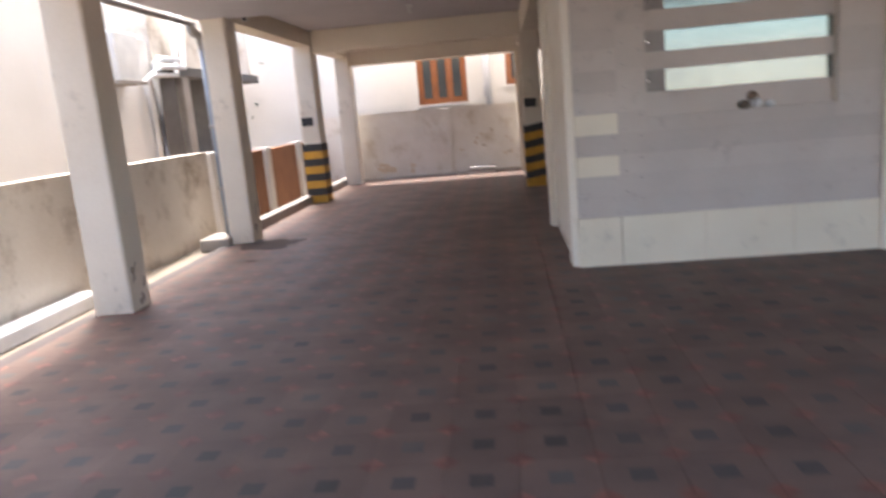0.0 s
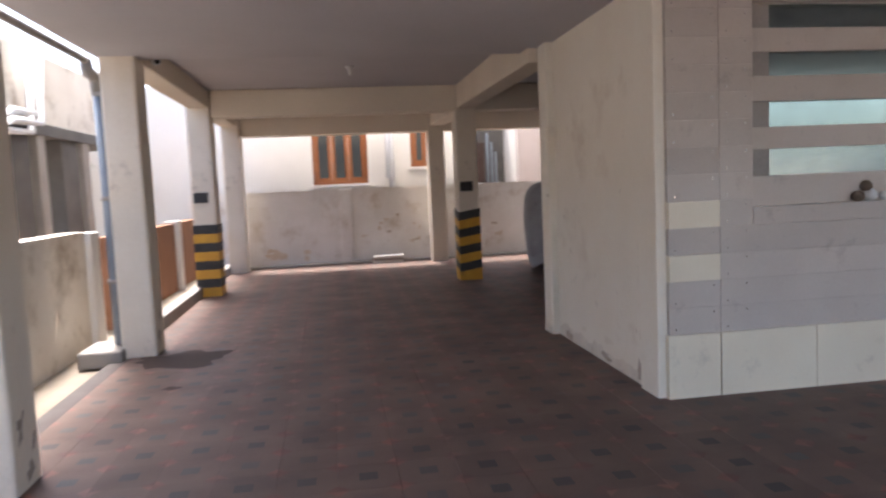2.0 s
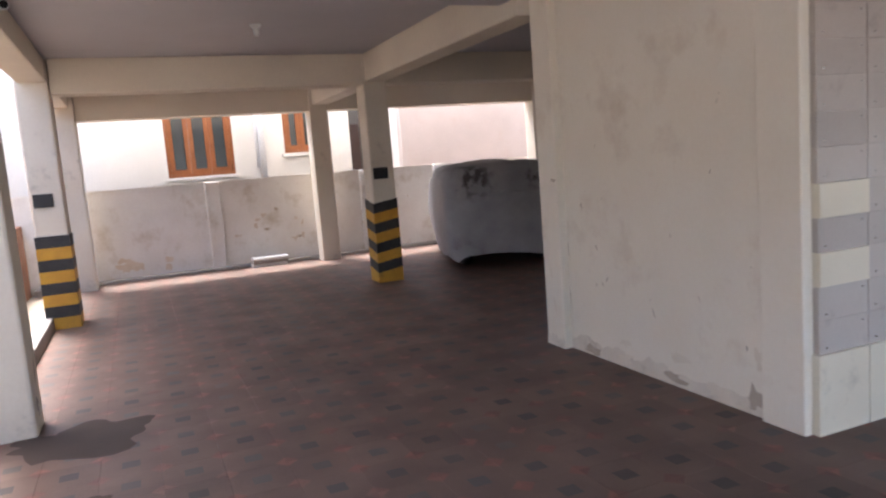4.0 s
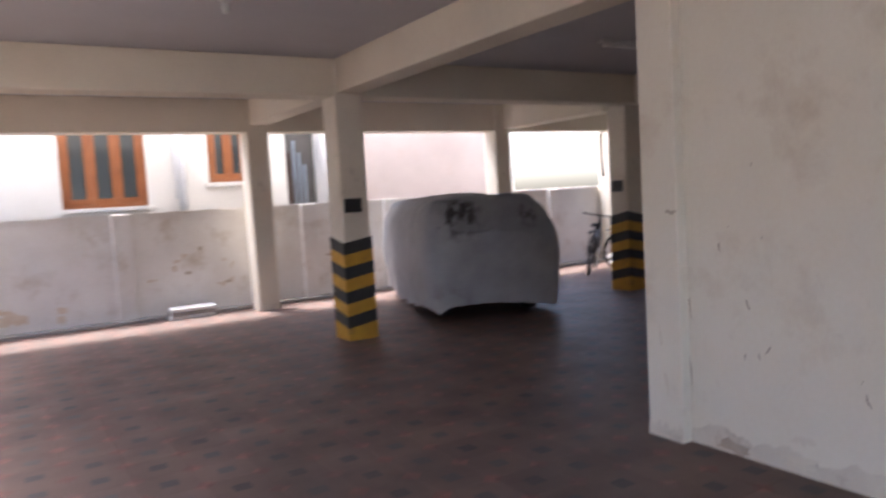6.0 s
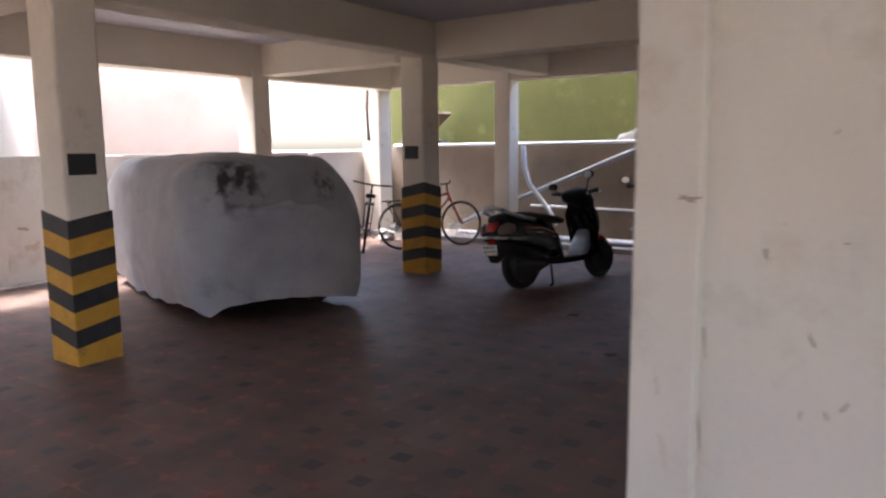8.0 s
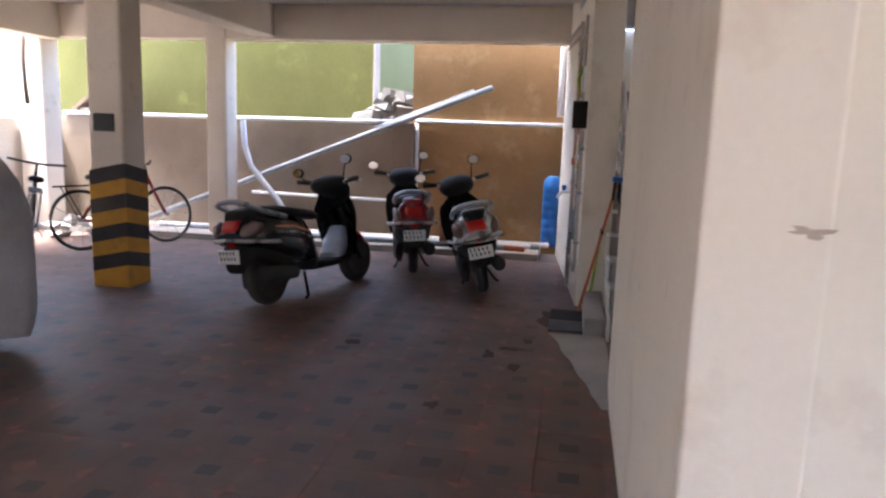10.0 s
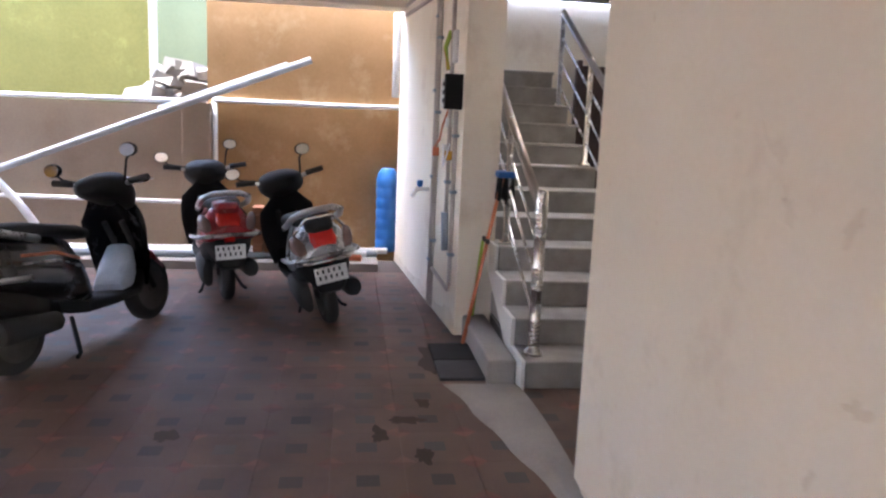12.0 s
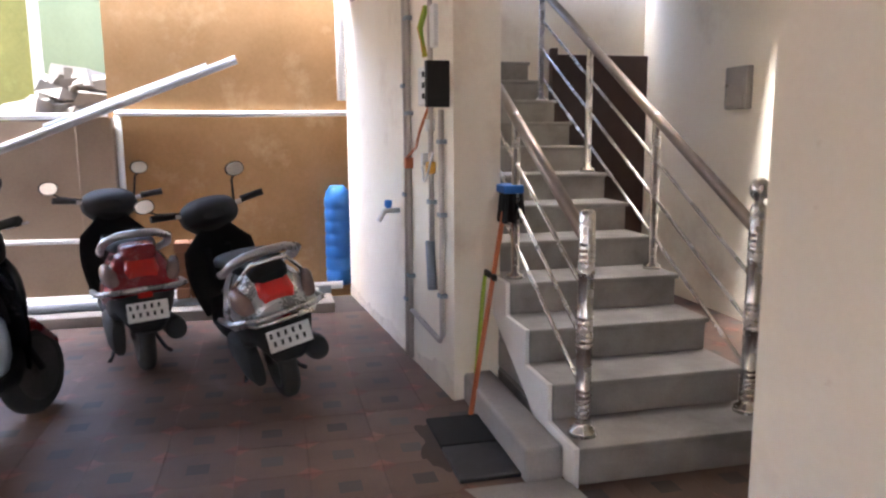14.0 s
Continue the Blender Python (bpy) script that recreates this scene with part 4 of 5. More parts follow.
railing(8.9, [(0.05, R_), (0.05 + 3 * T, 4 * R_), (0.05 + 6 * T, 7 * R_)], False, "stainless steel stair railing with ribbed newel post")
railing(8.15, [(0.1, R_), (0.1 + 3 * T, 4 * R_), (0.1 + 6 * T, 7 * R_), (0.1 + 9 * T, 10 * R_)], True, "stainless steel stair railing with ball-topped newel")

d = thing("door_1", pose(7.5, 7.29, 0), "dark brown wooden door under the stairs", "door", "", "structure")
bm = bmesh.new()
box(bm, -0.02, 0.03, -0.42, 0.42, 0, 1.92, bev=0.004)
part("leaf", bm, DARKWOOD, d)
for sy in (-0.47, 0.42):
    bm = bmesh.new()
    box(bm, -0.03, 0.045, sy, sy + 0.05, 0, 1.97, bev=0.005)
    part("jamb", bm, DARKWOOD, d)
bm = bmesh.new()
lathe(bm, [(0.008, 0), (0.012, 0.03), (0.022, 0.04), (0.022, 0.06), (0.01, 0.07)], 14)
part("door_handle", bm, STEEL, d, "steel knob", pose(-0.02, 0.34, 0.95, 0, -90))

b = thing("electrical_box", pose(6.2, 6.9, 1.44), "grey metal fuse box on the cream wall", "box")
bm = bmesh.new()
box(bm, -0.115, 0.115, -0.01, 0.05, 0, 0.28, bev=0.006)
part("case", bm, CEMENT, b)
bm = bmesh.new()
box(bm, -0.098, 0.098, 0.05, 0.056, 0.02, 0.262, bev=0.002)
part("door", bm, CEMENT, b)
bm = bmesh.new()
lathe(bm, [(0.01, 0), (0.01, 0.012)], 10)
part("latch", bm, STEEL, b, "", pose(0.08, 0.056, 0.16, -90))

# entrance: low plinth, ramp, drain cover
solid("stair_plinth", [(4.2, 5.14, 8.99, 9.14, -0.02, 0.13)], CEMENT, "grey cement plinth beside the stairs", "plinth", bev=0.015)
bm = bmesh.new()
n = 14
grid = [[bm.verts.new((2.85 + 1.35 * i / n, 9.0 + (0.06 + 0.3 * i / n) * j / n + 0.03 * j / n * noise.noise((i * 0.4, j * 0.3, 0)), 0.004 + 0.06 * math.sin(math.pi * min(1, i / n * 1.0)) ** 0.6 * max(0, 1 - (j / n) ** 2))) for j in range(n + 1)] for i in range(n + 1)]
for i in range(n):
    for j in range(n):
        bm.faces.new((grid[i][j], grid[i + 1][j], grid[i + 1][j + 1], grid[i][j + 1])).smooth = True
tagged(part("cement_ramp", bm, CEMENT), "low worn cement ramp into the staircase lobby", "ramp", kind="structure")
g = thing("drain_cover", pose(4.55, 9.25, 0.004), "dark wet stone drain cover in the floor", "drain")
for k in range(2):
    bm = bmesh.new()
    box(bm, -0.3 + 0.31 * k, 0.0 + 0.31 * k, -0.12, 0.13, -0.01, 0.012, bev=0.004)
    part("slab", bm, BLACKPL if k else PLATE, g)

# ---- meter wall ----
def conduit(name, pts, r, material, label, cat="pipe"):
    bm = bmesh.new()
    tube(bm, pts, r, 10)
    return tagged(part(name, bm, material), label, cat)


def Y(x):
    """The face of the meter wall, which runs slightly askew."""
    return 9.19 + 0.0913 * (x - 5.08)


GP = "grey conduit pipe clipped to the cream wall"
conduit("conduit", [(5.83, Y(5.83) + 0.02, 0.02), (5.83, Y(5.83) + 0.02, 2.2), (7.2, Y(7.2) + 0.02, 2.24)], 0.016, CONDUIT, GP)
conduit("conduit", [(5.76, Y(5.76) + 0.02, 0.02), (5.76, Y(5.76) + 0.02, 2.12), (5.78, Y(5.78) + 0.02, 2.3), (7.2, Y(7.2) + 0.02, 2.32)], 0.014, CONDUIT, GP)
conduit("conduit", [(5.36, Y(5.36) + 0.02, 0.62), (5.36, Y(5.36) + 0.02, 2.3)], 0.013, CONDUIT, GP)
conduit("conduit", [(5.2, Y(5.2) + 0.02, 1.4), (5.2, Y(5.2) + 0.02, 0.3), (5.24, Y(5.24) + 0.02, 0.26), (5.74, Y(5.74) + 0.02, 0.3)], 0.014, CONDUIT, GP)
conduit("cable", [(5.36, Y(5.36) + 0.03, 1.42), (5.45, Y(5.45) + 0.05, 1.3), (5.55, Y(5.55) + 0.04, 1.22), (5.76, Y(5.76) + 0.03, 1.16)], 0.007, COPPER, "thin brown cable looping along the wall", "cable")
conduit("cable", [(5.3, Y(5.3) + 0.03, 1.2), (5.33, Y(5.33) + 0.05, 1.08), (5.42, Y(5.42) + 0.04, 1.05), (5.48, Y(5.48) + 0.03, 1.12)], 0.006, PVC, "thin white cable looping along the wall", "cable")
mb = thing("meter_box", pose(5.19, Y(5.19), 1.42, 0, 0, 5.2), "white and black electricity meter box on the wall", "meter")
bm = bmesh.new()
box(bm, -0.02, 0.12, -0.01, 0.1, 0, 0.18, bev=0.006)
part("case", bm, WHITEPL, mb)
bm = bmesh.new()
box(bm, -0.06, -0.022, -0.01, 0.11, -0.01, 0.2, bev=0.005)
part("side_cover", bm, BLACKPL, mb, "black side cover")
for k in range(3):
    bm = bmesh.new()
    box(bm, 0.01, 0.035, 0.1, 0.106, 0.03 + k * 0.05, 0.055 + k * 0.05)
    part("switch", bm, BLACKPL, mb)
sb = thing("switch_board", pose(5.36, Y(5.36), 1.7, 0, 0, 5.2), "small switch board with green and yellow wires", "switch")
bm = bmesh.new()
box(bm, -0.07, 0.04, -0.005, 0.025, 0, 0.2, bev=0.006)
part("board", bm, WHITEPL, sb)
for k, mt in enumerate((LIME, YELLOW)):
    bm = bmesh.new()
    tube(bm, [(0.02 + k * 0.02, 0.03, 0.2), (0.03 + k * 0.01, 0.06, 0.1), (0.02, 0.04, -0.04)], 0.014, 8)
    part("wire", bm, mt, sb, "green wire" if k == 0 else "yellow wire")
for k, (x, z, mt, lb) in enumerate(((5.37, 1.33, WHITEPL, "small white junction box with wires"), (5.36, 1.12, YELLOW, "small yellow cable joint on the conduit"), (5.76, 1.13, COPPER, "small orange cable joint on the conduit"), (5.44, 1.16, WHITEPL, "small white cable joint on the wall"))):
    bm = bmesh.new()
    box(bm, -0.018, 0.018, 0.0, 0.045, -0.03, 0.03, bev=0.005)
    tagged(part("cable_joint", bm, mt, None, "", pose(x, Y(x), z, 0, 0, 5.2)), lb, "junction box")
for x, zs in ((5.83, (0.35, 0.95, 1.55, 2.05)), (5.76, (0.5, 1.4, 1.9)), (5.36, (0.95, 1.55)), (5.2, (0.5, 0.9, 1.25))):
    for z in zs:
        bm = bmesh.new()
        box(bm, -0.028, 0.028, -0.002, 0.038, -0.011, 0.011, bev=0.004)
        tagged(part("pipe_clip", bm, GREYPVC, None, "", pose(x, Y(x), z, 0, 0, 5.2)), "grey plastic saddle clip round a conduit", "pipe clip", "pipe clips on the meter wall")
tp = thing("water_tap", pose(6.05, Y(6.05), 0.84, 0, 0, 5.2), "white plastic tap with a blue handle", "tap")
bm = bmesh.new()
tube(bm, [(0, -0.01, 0), (0, 0.09, 0), (0, 0.13, -0.06)], 0.016, 10)
part("spout", bm, WHITEPL, tp)
bm = bmesh.new()
lathe(bm, [(0.012, 0), (0.022, 0.015), (0.022, 0.045), (0.012, 0.05)], 14)
part("handle", bm, BLUEPL, tp, "blue handle", pose(0, 0.07, 0.014))
conduit("valve_pipe", [(5.36, Y(5.36) + 0.02, 0.5), (5.36, Y(5.36) + 0.03, 0.75)], 0.024, GREYPVC, "thick grey pipe joint with valve on the wall")
bm = bmesh.new()
drum = [(0.085, 0), (0.1, 0.02)]
for k in range(7):
    drum += [(0.108, 0.04 + k * 0.1), (0.108, 0.11 + k * 0.1), (0.099, 0.125 + k * 0.1)]
lathe(bm, [*drum, (0.095, 0.76), (0.07, 0.79), (0.06, 0.81)], 28, (7.72, 9.5, 0.07))
tagged(part("water_drum", bm, BLUEPL), "tall blue ribbed plastic water drum", "drum")

# brooms leaning at the corner
mp = thing("floor_brush", pose(4.86, 9.17, 0.01), "blue floor brush with a copper coloured stick", "broom")
bm = bmesh.new()
tube(bm, [(0, 0, 0), (0.22, -0.24, 1.0)], 0.012, 10)
part("stick", bm, COPPER, mp)
bm = bmesh.new()
box(bm, 0.14, 0.3, -0.3, -0.2, 1.0, 1.04, bev=0.008)
br = part("brush_head", bm, BLUEPL, mp, "blue brush head")
bm = bmesh.new()
for i in range(9):
    for j in range(3):
        tube(bm, [(0.15 + i * 0.017, -0.29 + j * 0.035, 1.0), (0.14 + i * 0.02, -0.3 + j * 0.045, 0.86)], 0.008, 5)
part("bristles", bm, BLACKPL, br)
sq = thing("squeegee", pose(5.08, 9.08, 0.13), "lime green squeegee with black blade, upside down", "squeegee")
bm = bmesh.new()
tube(bm, [(0, 0, 0), (0.03, -0.05, 0.48)], 0.011, 10)
part("stick", bm, LIME, sq)
bm = bmesh.new()
box(bm, -0.13, 0.15, -0.065, -0.045, 0.48, 0.51, bev=0.004)
part("blade", bm, BLACKPL, sq)

# ---- pipes along the ochre and beige walls ----
WP = "white plastic pipe fixed along the boundary wall"
conduit("pipe", [(7.8, 9.38, 1.46), (7.79, 10.2, 1.452), (7.8, 11.15, 1.462)], 0.024, PVC, WP)
conduit("pipe", [(7.78, 11.2, 1.44), (7.76, 12.2, 1.43), (7.78, 15.8, 1.42)], 0.024, PVC, WP)
conduit("pipe", [(7.8, 11.13, 1.44), (7.8, 11.13, 0.62)], 0.024, PVC, WP)
conduit("long_pipe", [(7.7, 10.24, 1.86), (7.64, 12.0, 1.16), (7.6, 14.55, 0.14)], 0.034, PIPEGREY, "long pipe in backlit grey leaning diagonally against the wall")
conduit("long_pipe", [(7.73, 10.45, 1.8), (7.67, 11.6, 1.34)], 0.04, GREYPVC, "grey pipe sleeve leaning with the long pipe")
conduit("hose", [(7.5, 13.2, 1.4), (7.5, 13.18, 1.1), (7.46, 13.08, 0.85), (7.42, 12.75, 0.5), (7.4, 12.6, 0.3)], 0.035, PVC, "bent white pipe beside a column")
conduit("pipe", [(7.72, 11.2, 0.5), (7.74, 13.2, 0.52)], 0.02, PVC, WP)
for k in range(4):
    conduit("loose_pipe", [(7.2 + k * 0.09, 9.8 - 0.1 * k, 0.1 + 0.012 * (k % 2)), (7.25 + k * 0.07, 13.1 + 0.4 * k, 0.1)], 0.03, PVC if k % 2 else GREYPVC, "loose plastic pipe lying on the cement ledge")
conduit("loose_pipe", [(7.15, 9.75, 0.1), (7.3, 10.4, 0.1)], 0.03, COPPER, "orange plastic pipe offcut on the ledge")
conduit("wall_pipe", [(7.55, 9.46, 1.55), (7.55, 9.46, 2.3)], 0.035, PVC, "white pipe bracket on the end of the wall")
rnd = random.Random(8)


def brick_pile(name, x, y, z, count, spread, material, label, cat, size):
    p = thing(name, pose(x, y, z), label, cat)
    for k in range(count):
        bm = bmesh.new()
        s = size * rnd.uniform(0.6, 1.2)
        vs = box(bm, -s, s, -s * 0.7, s * 0.7, 0, s * 0.7)
        for v in vs:
            v.co += Vector((rnd.uniform(-1, 1), rnd.uniform(-1, 1), rnd.uniform(-0.5, 0.5))) * s * 0.3
        lvl = k / count
        part("lump", bm, material, p, "", pose(rnd.uniform(-spread, spread) * (1 - lvl * 0.6), rnd.uniform(-spread, spread) * (1 - lvl * 0.6), lvl * size * 2.2, rnd.uniform(-20, 20), rnd.uniform(-20, 20), rnd.uniform(0, 180)))


brick_pile("rubble_pile", 8.5, 11.55, 1.34, 34, 0.36, DARKCEM, "grey rubble heaped in the gap between houses", "rubble", 0.17)
solid("rubble_ledge", [(8.12, 9.6, 11.22, 11.9, 0, 1.32)], DARKCEM, "rough cement ledge in the gap between houses", "ledge")
brick_pile("stone_pile", 6.6, 14.9, 0.0, 10, 0.3, CEMENT, "grey stones and debris near the bicycles", "stones", 0.09)
bs = thing("brick_stack", pose(7.3, 10.62, 0.07), "stack of dusty reddish bricks behind the scooters", "bricks")
for k in range(7):
    for q in range(2):
        bm = bmesh.new()
        box(bm, -0.1, 0.1, -0.095 + q * 0.1, -0.005 + q * 0.1, k * 0.066, k * 0.066 + 0.062, bev=0.003)
        part("brick", bm, BRICKRED, bs, "", pose(rnd.uniform(-0.01, 0.01), rnd.uniform(-0.004, 0.004), 0, 0, 0, rnd.uniform(-4, 4)))
sl = thing("slab_stack", pose(-0.2, 15.66, 0.0), "two pale stone slabs stacked by the wall", "slabs")
for k in range(3):
    bm = bmesh.new()
    box(bm, -0.27 + 0.01 * k, 0.25 + 0.015 * k, -0.13, 0.14, k * 0.047, k * 0.047 + 0.04, bev=0.006)
    part("slab", bm, WHITEWALL if k != 1 else CEMENT, sl)

# ---- ceiling and column fittings ----
conduit("downpipe", [(-2.98, 9.26, 0.1), (-2.98, 9.26, 1.2), (-2.99, 9.26, 2.25)], 0.042, GREYPVC, "blue grey rain pipe beside a column")
conduit("downpipe_elbow", [(-2.99, 9.26, 2.22), (-2.99, 9.25, 2.31), (-3.0, 9.2, 2.35), (-3.0, 9.1, 2.35), (-3.0, 9.06, 2.38), (-3.0, 9.05, 2.45)], 0.05, CEMENT, "dusty rain pipe elbow under the slab edge")
conduit("drain_pipe", [(-3.0, 9.05, 2.44), (-3.01, 8.0, 2.45), (-3.01, 6.6, 2.46)], 0.03, CEMENT, "dusty drain pipe running along the slab edge")
for z in (0.62, 1.32, 2.18):
    bm = bmesh.new()
    lathe(bm, [(0.044, 0), (0.05, 0.006), (0.05, 0.03), (0.044, 0.036)], 16, (-2.985, 9.26, z))
    tagged(part("pipe_collar", bm, CEMENT), "dusty joint collar on the rain pipe", "pipe collar")
solid("pipe_footing", [(-3.25, -2.9, 9.0, 9.5, -0.05, 0.09)], CEMENT, "rough wet cement footing of the rain pipe", "footing", bev=0.02)
cc = thing("security_camera", pose(-2.6, 9.6, 2.52), "small white bullet security camera under the slab", "camera")
bm = bmesh.new()
tube(bm, [(-0.05, 0, 0.05), (0.03, 0, 0.0)], 0.012, 8)
part("bracket", bm, WHITEPL, cc)
bm = bmesh.new()
tube(bm, [(0.0, 0.03, 0.0), (0.05, -0.1, -0.02)], 0.032, 14)
part("housing", bm, WHITEPL, cc)
bm = bmesh.new()
tube(bm, [(0.05, -0.1, -0.02), (0.052, -0.106, -0.021)], 0.024, 14)
part("lens", bm, BLACKPL, cc, "black lens")
lh = thing("lamp_holder", pose(-0.85, 11.0, HIGHC), "small bare lamp holder on the ceiling", "lamp")
bm = bmesh.new()
lathe(bm, [(0.02, -0.1), (0.025, -0.06), (0.02, -0.04), (0.05, -0.015), (0.05, 0.002)], 16)
part("rose", bm, WHITEPL, lh)
tl = thing("tube_light", pose(3.2, 11.2, HIGHC), "unlit white fluorescent tube light on the ceiling", "lamp")
bm = bmesh.new()
box(bm, -0.6, 0.6, -0.03, 0.03, -0.035, 0.002, bev=0.005)
part("batten", bm, WHITEPL, tl)
bm = bmesh.new()
tube(bm, [(-0.56, 0, -0.055), (0.56, 0, -0.055)], 0.014, 10)
part("tube", bm, WHITEPL, tl)

# ---- screened opening of the room ----
sc = thing("window_screen", pose(0, 0, 0), "opening with greyish plank slats and glass strips", "window", "", "structure")
for a, b in ((1.12, 1.3), (1.46, 1.59), (1.74, 1.89), (2.03, 2.17)):
    bm = bmesh.new()
    box(bm, NICHE[0], NICHE[1], 6.86, 6.885, a, b, bev=0.004)
    part("slat", bm, PLANK, sc)
for a, b in ((1.3, 1.46), (1.59, 1.74), (1.89, 2.03), (2.17, 2.31)):
    bm = bmesh.new()
    box(bm, NICHE[0], NICHE[1], 6.89, 6.898, a - 0.02, b + 0.02)
    part("pane", bm, GLASS, sc, "greenish glass strip")
    bm = bmesh.new()
    lathe(bm, [(0.012, 0), (0.014, 0.004), (0.008, 0.01)], 12)
    part("stud", bm, STEEL, sc, "steel glass stud", pose(1.37, 6.886, (a + b) / 2, 90))
    bm = bmesh.new()
    box(bm, NICHE[0], 1.5, 6.8865, 6.8885, a - 0.015, b + 0.015)
    part("backing", bm, CEMENT, sc, "grey film on the glass end")
solid("room_floor", [(0.92, 2.86, 6.98, 8.88, -0.01, 0.03)], CEMENT, "plain cement floor inside the room", "floor")
sh = thing("ornament", pose(2.15, 6.83, 1.12), "small dark and white ornaments on the sill", "ornament")
for k, (x, r, mt) in enumerate(((-0.1, 0.04, BARK), (0.0, 0.045, WHITEPL), (0.09, 0.035, WHITEPL), (-0.03, 0.04, BARK))):
    bm = bmesh.new()
    lathe(bm, [(r * 0.5, 0), (r, r * 0.5), (r * 0.9, r * 1.1), (r * 0.4, r * 1.6)], 14, (x, 0.02 * (k % 2), 0.0 if k < 3 else 0.06))
    part("piece", bm, mt, sh)

# ---- neighbours ----
conduit("house_downpipe", [(0.02, 16.58, 1.3), (0.02, 16.58, 3.0)], 0.05, PVC, "white rain pipe on the neighbouring house")
conduit("house_downpipe", [(-0.05, 16.6, 1.5), (-0.05, 16.6, 3.0)], 0.03, PVC, "white rain pipe on the neighbouring house")
dw = thing("court_fittings", pose(2.1, 18.14, 1.2), "dark door and pipes in a dim court", "door")
bm = bmesh.new()
box(bm, -0.28, 0.05, 0, 0.05, -1.2, 1.0, bev=0.006)
part("door_leaf", bm, DARKWOOD, dw)
for k in range(3):
    bm = bmesh.new()
    tube(bm, [(0.12 + k * 0.09, 0, -0.4), (0.12 + k * 0.09, 0, 1.2 - 0.2 * k)], 0.025, 8)
    part("pipe", bm, GREYPVC, dw)
HP = "white waste pipe on the neighbouring house"
for k, (y, x) in enumerate(((11.1, -4.6), (11.3, -4.56), (11.42, -4.6))):
    conduit("waste_pipe", [(x, y, 0.3), (x, y, 2.05 + 0.12 * k), (x + 0.05, y + 0.1, 2.12 + 0.12 * k), (x + 0.05, y + 0.9, 2.15 + 0.12 * k), (x + 0.05, y + 1.0, 3.2)], 0.045, PVC, HP)
solid("porch_slab", [(-6.5, -4.6, 11.5, 15.9, 2.15, 2.3)], DARKCEM, "grey concrete porch slab of the neighbouring house", "slab", bev=0.01)
for k, y in enumerate((11.55, 13.2)):
    solid(f"porch_pillar_{k + 1}", [(-5.2, -4.65, y, y + 0.6, 0, 2.15)], DARKCEM, "dark grey porch pillar", "pillar", bev=0.01)
    solid(f"porch_post_{k + 1}", [(-4.85, -4.62, y + 0.78, y + 1.03, 0, 2.15)], CEMENT, "pale cement post under the porch slab", "post", bev=0.01)
solid("porch_upper_wall", [(-6.4, -4.7, 11.6, 15.8, 2.3, 3.2)], LEFTWALL, "weathered cream upper wall above the porch", "wall")
ac = thing("wall_cabinet", pose(-4.68, 10.3, 2.0), "white box unit bracketed to the house wall", "box")
bm = bmesh.new()
box(bm, -0.02, 0.3, -0.3, 0.3, 0, 0.6, bev=0.02)
part("case", bm, WHITEPL, ac)
bm = bmesh.new()
box(bm, -0.02, 0.34, -0.34, 0.34, -0.04, 0.0, bev=0.006)
part("shelf", bm, CEMENT, ac)


def tree(x, y, h, r, seed, label):
    t = thing("tree", pose(x, y, -0.06), label, "tree")
    rn = random.Random(seed)
    bm = bmesh.new()
    tube(bm, [(0, 0, 0), (0.05, 0.03, h * 0.35), (-0.06, 0.05, h * 0.7)], 0.13, 10, 0.06)
    tips = []
    for k in range(7):
        a = k * 2.4
        z0 = h * (0.35 + 0.05 * k)
        tip = (r * 0.8 * math.cos(a), r * 0.8 * math.sin(a), z0 + h * 0.3)
        tips.append(tip)
        tube(bm, [(0, 0.04, z0), (tip[0] * 0.5, tip[1] * 0.5, z0 + h * 0.2), tip], 0.05, 7, 0.015)
    part("trunk", bm, BARK, t)
    bm = bmesh.new()
    for k in range(900):
        c = Vector(rn.choice(tips)) * rn.uniform(0.5, 1.1)
        c.z = max(h * 0.35, c.z)
        p = c + Vector((rn.gauss(0, r * 0.25), rn.gauss(0, r * 0.25), rn.gauss(0, r * 0.22)))
        d1 = Vector((rn.uniform(-1, 1), rn.uniform(-1, 1), rn.uniform(-0.6, 0.6))).normalized() * 0.09
        d2 = d1.cross(Vector((rn.uniform(-1, 1), rn.uniform(-1, 1), 1))).normalized() * 0.04
        bm.faces.new([bm.verts.new(q) for q in (p - d1, p + d2, p + d1, p - d2)])
    tagged(part("crown", bm, LEAF, t), kind="stuff")


tree(-6.0, 17.5, 3.2, 1.3, 3, "small leafy tree behind the neighbouring porch")
tree(-7.5, 15.0, 3.6, 1.5, 5, "small leafy tree behind the neighbouring porch")
lean = thing("thatch_lean_to", pose(8.1, 15.6, 1.4), "dark sloping sheet roof leaning by the green wall", "roof")
bm = bmesh.new()
box(bm, -0.1, 0.5, -0.5, 0.5, -0.02, 0.03, bev=0.005)
part("sheet", bm, BARK, lean, "", pose(0, 0, 0.25, -38))
bm = bmesh.new()
box(bm, -0.05, 0.4, -0.4, 0.3, -1.45, 0.1, bev=0.01)
part("support", bm, CEMENT, lean)
conduit("hanging_cable", [(6.95, 15.64, 2.6), (6.93, 15.66, 2.0), (6.97, 15.66, 1.5)], 0.03, BARK, "dark cable hanging by the corner column", "cable")


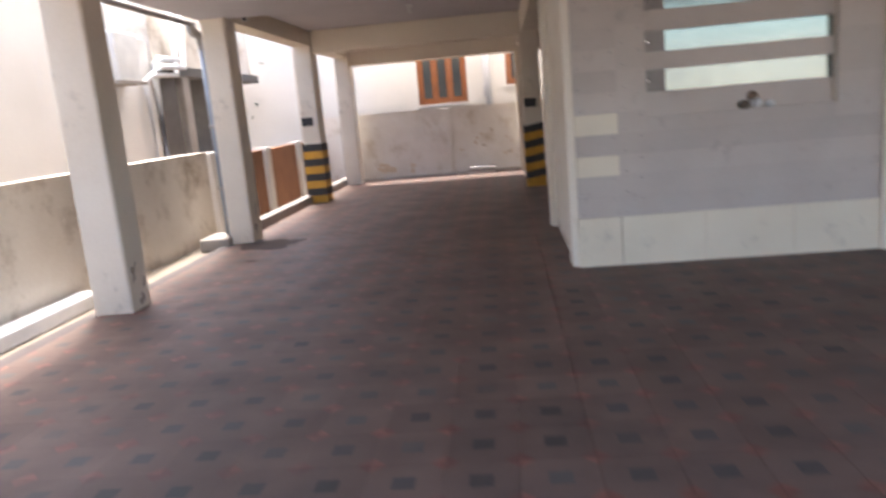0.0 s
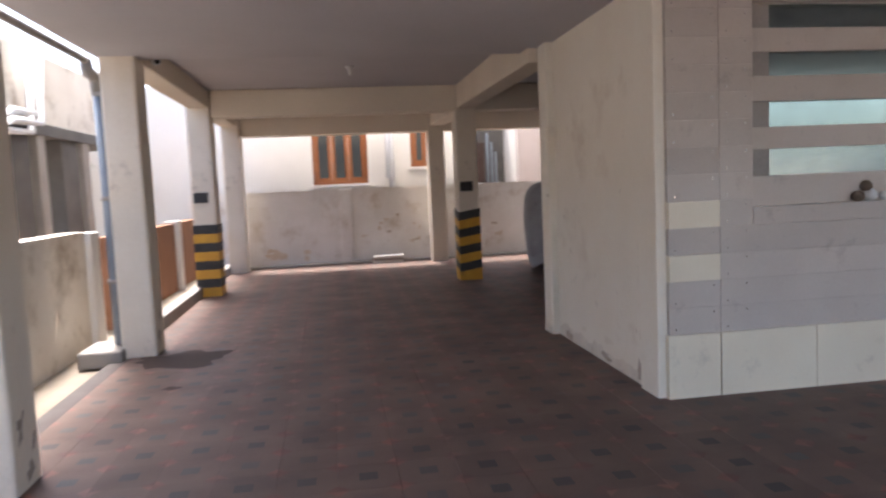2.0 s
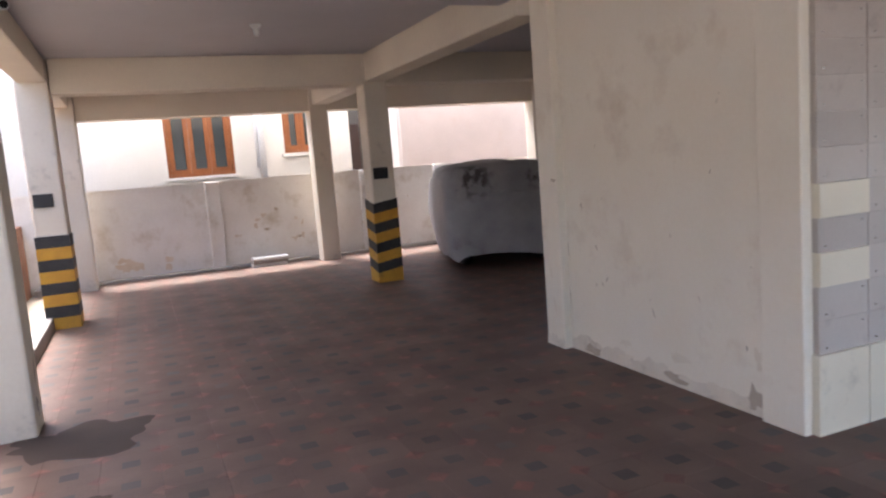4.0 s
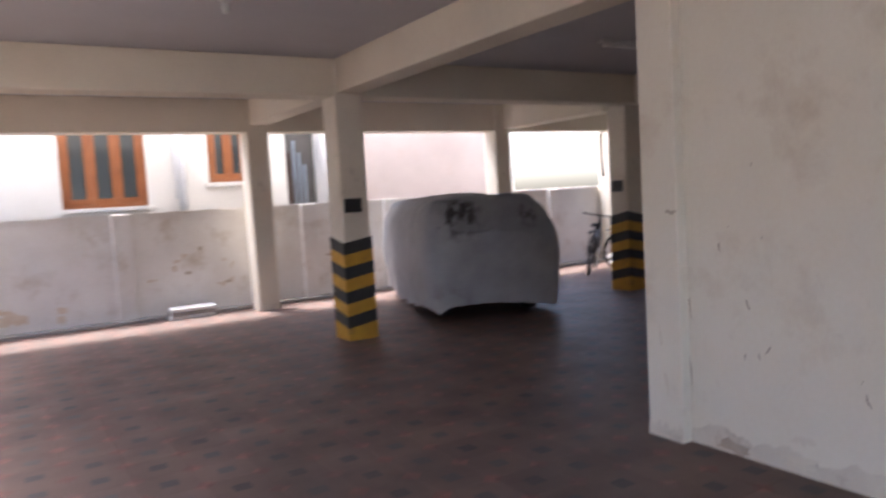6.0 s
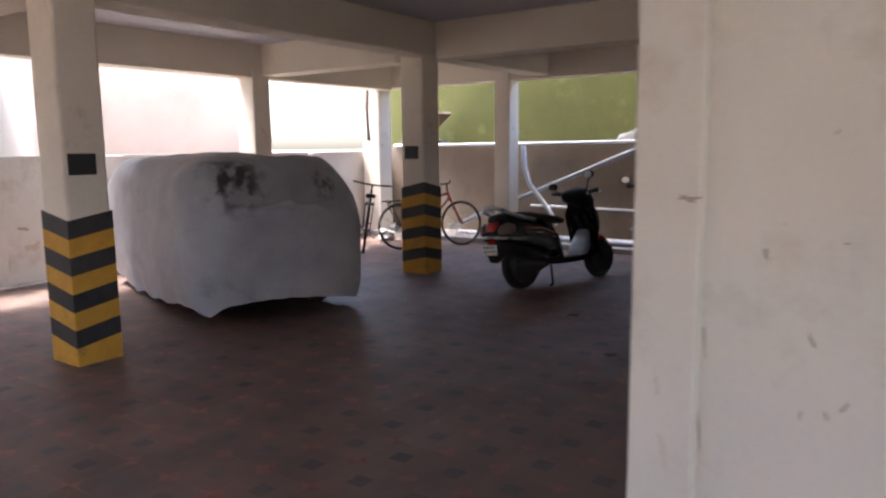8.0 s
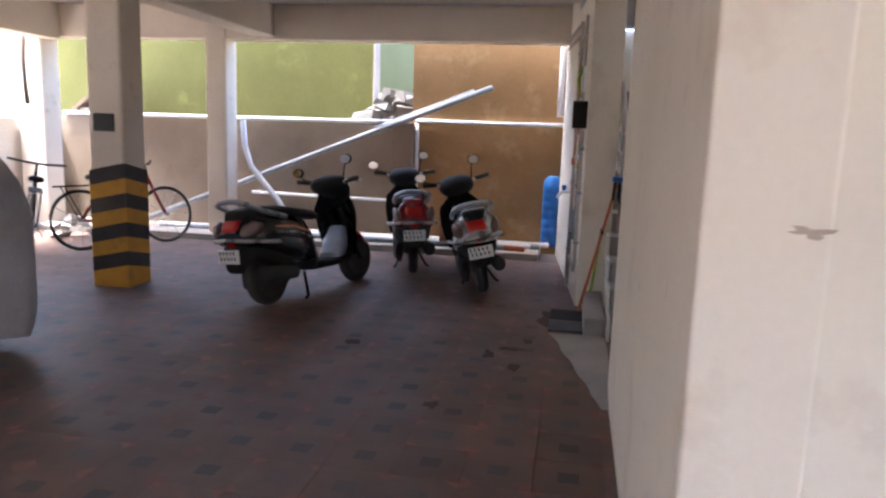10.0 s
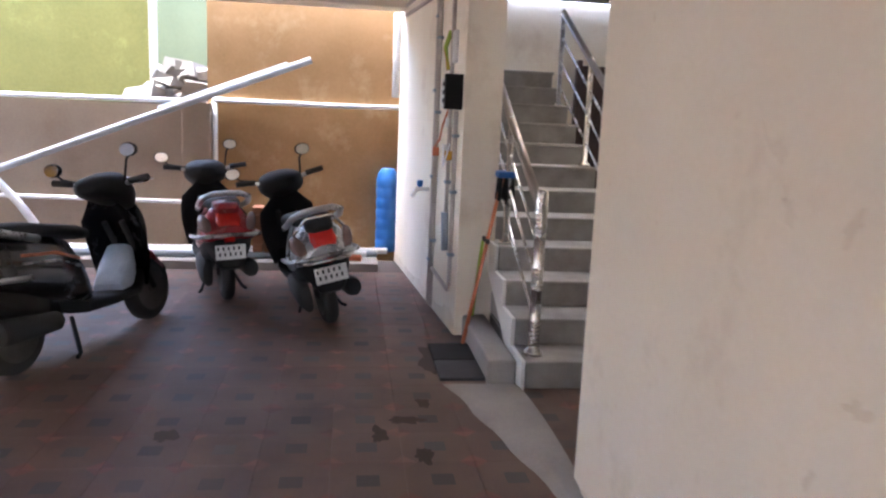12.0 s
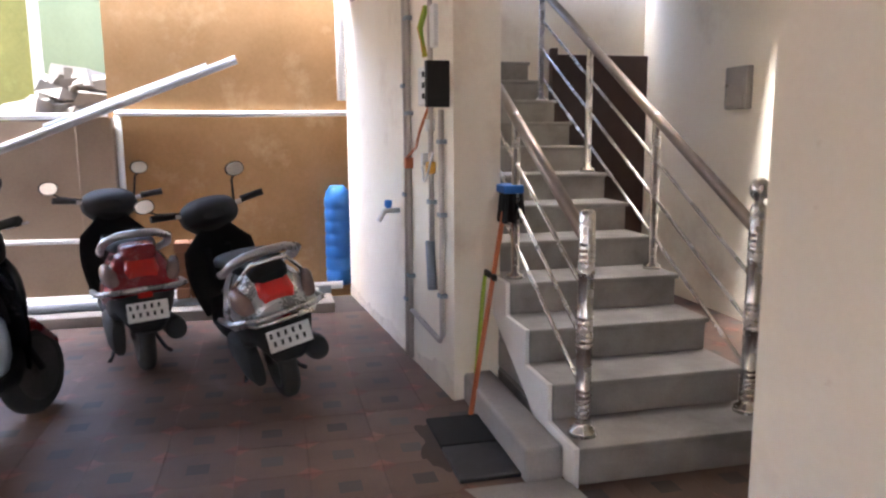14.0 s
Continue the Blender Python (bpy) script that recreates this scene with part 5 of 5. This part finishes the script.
# ---- pieces of the setting ----
# planks on the front of the room
clad = thing("wall_cladding", pose(0, 0, 0), "greyish plank cladding with screw heads on the room's front", "cladding", "", "structure")
wall_y("wall_room_batten", 6.8035, 6.8385, 0.81, 3.02, 0.38, LOWC - 0.01, [NICHE], PLANK, "greyish board behind the plank cladding")
rows = [(0.385 + 0.157 * k, 0.385 + 0.157 * (k + 1)) for k in range(14)]
rnd = random.Random(4)
for k, (a, b) in enumerate(rows):
    b = min(b, LOWC - 0.005)
    if b - a < 0.03:
        continue
    spans = [(0.8, 1.122)]
    main = (1.126, 3.03)
    if b > NICHE[2] + 0.02 and a < NICHE[3] - 0.02:
        spans += [(1.126, NICHE[0]), (NICHE[1], 3.03)]
        for lo_, hi_ in ((a, min(b, NICHE[2])), (max(a, NICHE[3]), b)):
            if hi_ - lo_ > 0.02:
                bm = bmesh.new()
                box(bm, NICHE[0] + 0.001, NICHE[1] - 0.001, 6.798, 6.842, lo_ + 0.001, hi_ - 0.001, bev=0.003)
                part("plank", bm, PLANK, clad)
    else:
        spans += [main]
    for j, (u, v) in enumerate(spans):
        white = j == 0 and k in (2, 4)
        lift = rnd.uniform(0, 0.0025) + (0.012 if white else 0)
        bm = bmesh.new()
        box(bm, u + 0.001, v - 0.001, 6.8 - lift, 6.842, a + 0.0012, b - 0.0012, bev=0.002)
        part("tile" if white else "plank", bm, TILEW if white else PLANK, clad, "ivory tile set in the planks" if white else "")
for x in (0.84, 1.08, 1.17, 1.29):
    for a, b in rows:
        bm = bmesh.new()
        lathe(bm, [(0.0045, 0), (0.0045, 0.003)], 8)
        z = a + 0.03 if x in (0.84, 1.17) else b - 0.03
        if z < LOWC - 0.05:
            part("screw", bm, STEEL, clad, "", pose(x, 6.795, z, 90))
for u, v in ((0.79, 1.12), (1.126, 1.75), (1.753, 2.4), (2.403, 3.03)):
    bm = bmesh.new()
    box(bm, u, v, 6.79, 6.842, -0.02, 0.382, bev=0.004)
    part("plinth_panel", bm, TILEW, clad, "ivory panel of the plinth")

# pavers
def paver(joined=None, ox=0.0, oy=0.0):
    bm = joined or bmesh.new()
    h, c, t, q = 0.1402, 0.056, 0.043, 0.0006
    V = lambda x, y, z: bm.verts.new((ox + x, oy + y, z))
    oct_ = []
    for sx, sy in ((1, 1), (-1, 1), (-1, -1), (1, -1)):
        p = [(sx * h, sy * (h - c)), (sx * (h - c), sy * h)]
        oct_ += p if sx * sy > 0 else p[::-1]
    o = [V(x, y, 0) for x, y in oct_]
    cor = [V(sx * h, sy * h, 0) for sx, sy in ((1, 1), (-1, 1), (-1, -1), (1, -1))]
    low = [V(sx * (h + q), sy * (h + q), -0.005) for sx, sy in ((1, 1), (-1, 1), (-1, -1), (1, -1))]
    s = [V(sx * t, sy * t, 0) for sx, sy in ((1, 1), (-1, 1), (-1, -1), (1, -1))]
    f = bm.faces.new(s)
    f.material_index = 1
    for k in range(4):
        a, b = o[2 * k], o[2 * k + 1]
        f = bm.faces.new((a, cor[k], b))
        f.material_index = 2
        bm.faces.new((a, b, s[k]))
        nx = o[(2 * k + 2) % 8]
        bm.faces.new((b, nx, s[(k + 1) % 4], s[k]))
        j = (k + 1) % 4
        bm.faces.new((cor[k], low[k], low[j], cor[j], nx, b))
    return bm


tiles = thing("floor_pavers", pose(0, 0, 0), "worn mauve parking pavers with grey squares and red diamonds", "pavers", "", "structure")
step = 0.282
near = None
rest = bmesh.new()
for i in range(38):
    for j in range(70):
        x, y = -2.86 + (i + 0.5) * step, -3.9 + (j + 0.5) * step
        if x > 7.0 or (0.8 < x < 2.95 and 6.9 < y < 8.9):
            continue
        if -1.6 < x < 2.0 and 3.2 < y < 6.7 and i < 38:
            if near is None:
                near = part("paver", paver(), [FIELD, GREYSQ, REDSQ], tiles)
                near.location = Vector((x, y, 0)) * U
            else:
                p = new("paver", near.data)
                p.location = Vector((x, y, 0)) * U
                p.parent = tiles
        else:
            paver(rest, x, y)
tagged(part("paver_field", rest, [FIELD, GREYSQ, REDSQ], tiles), kind="stuff")
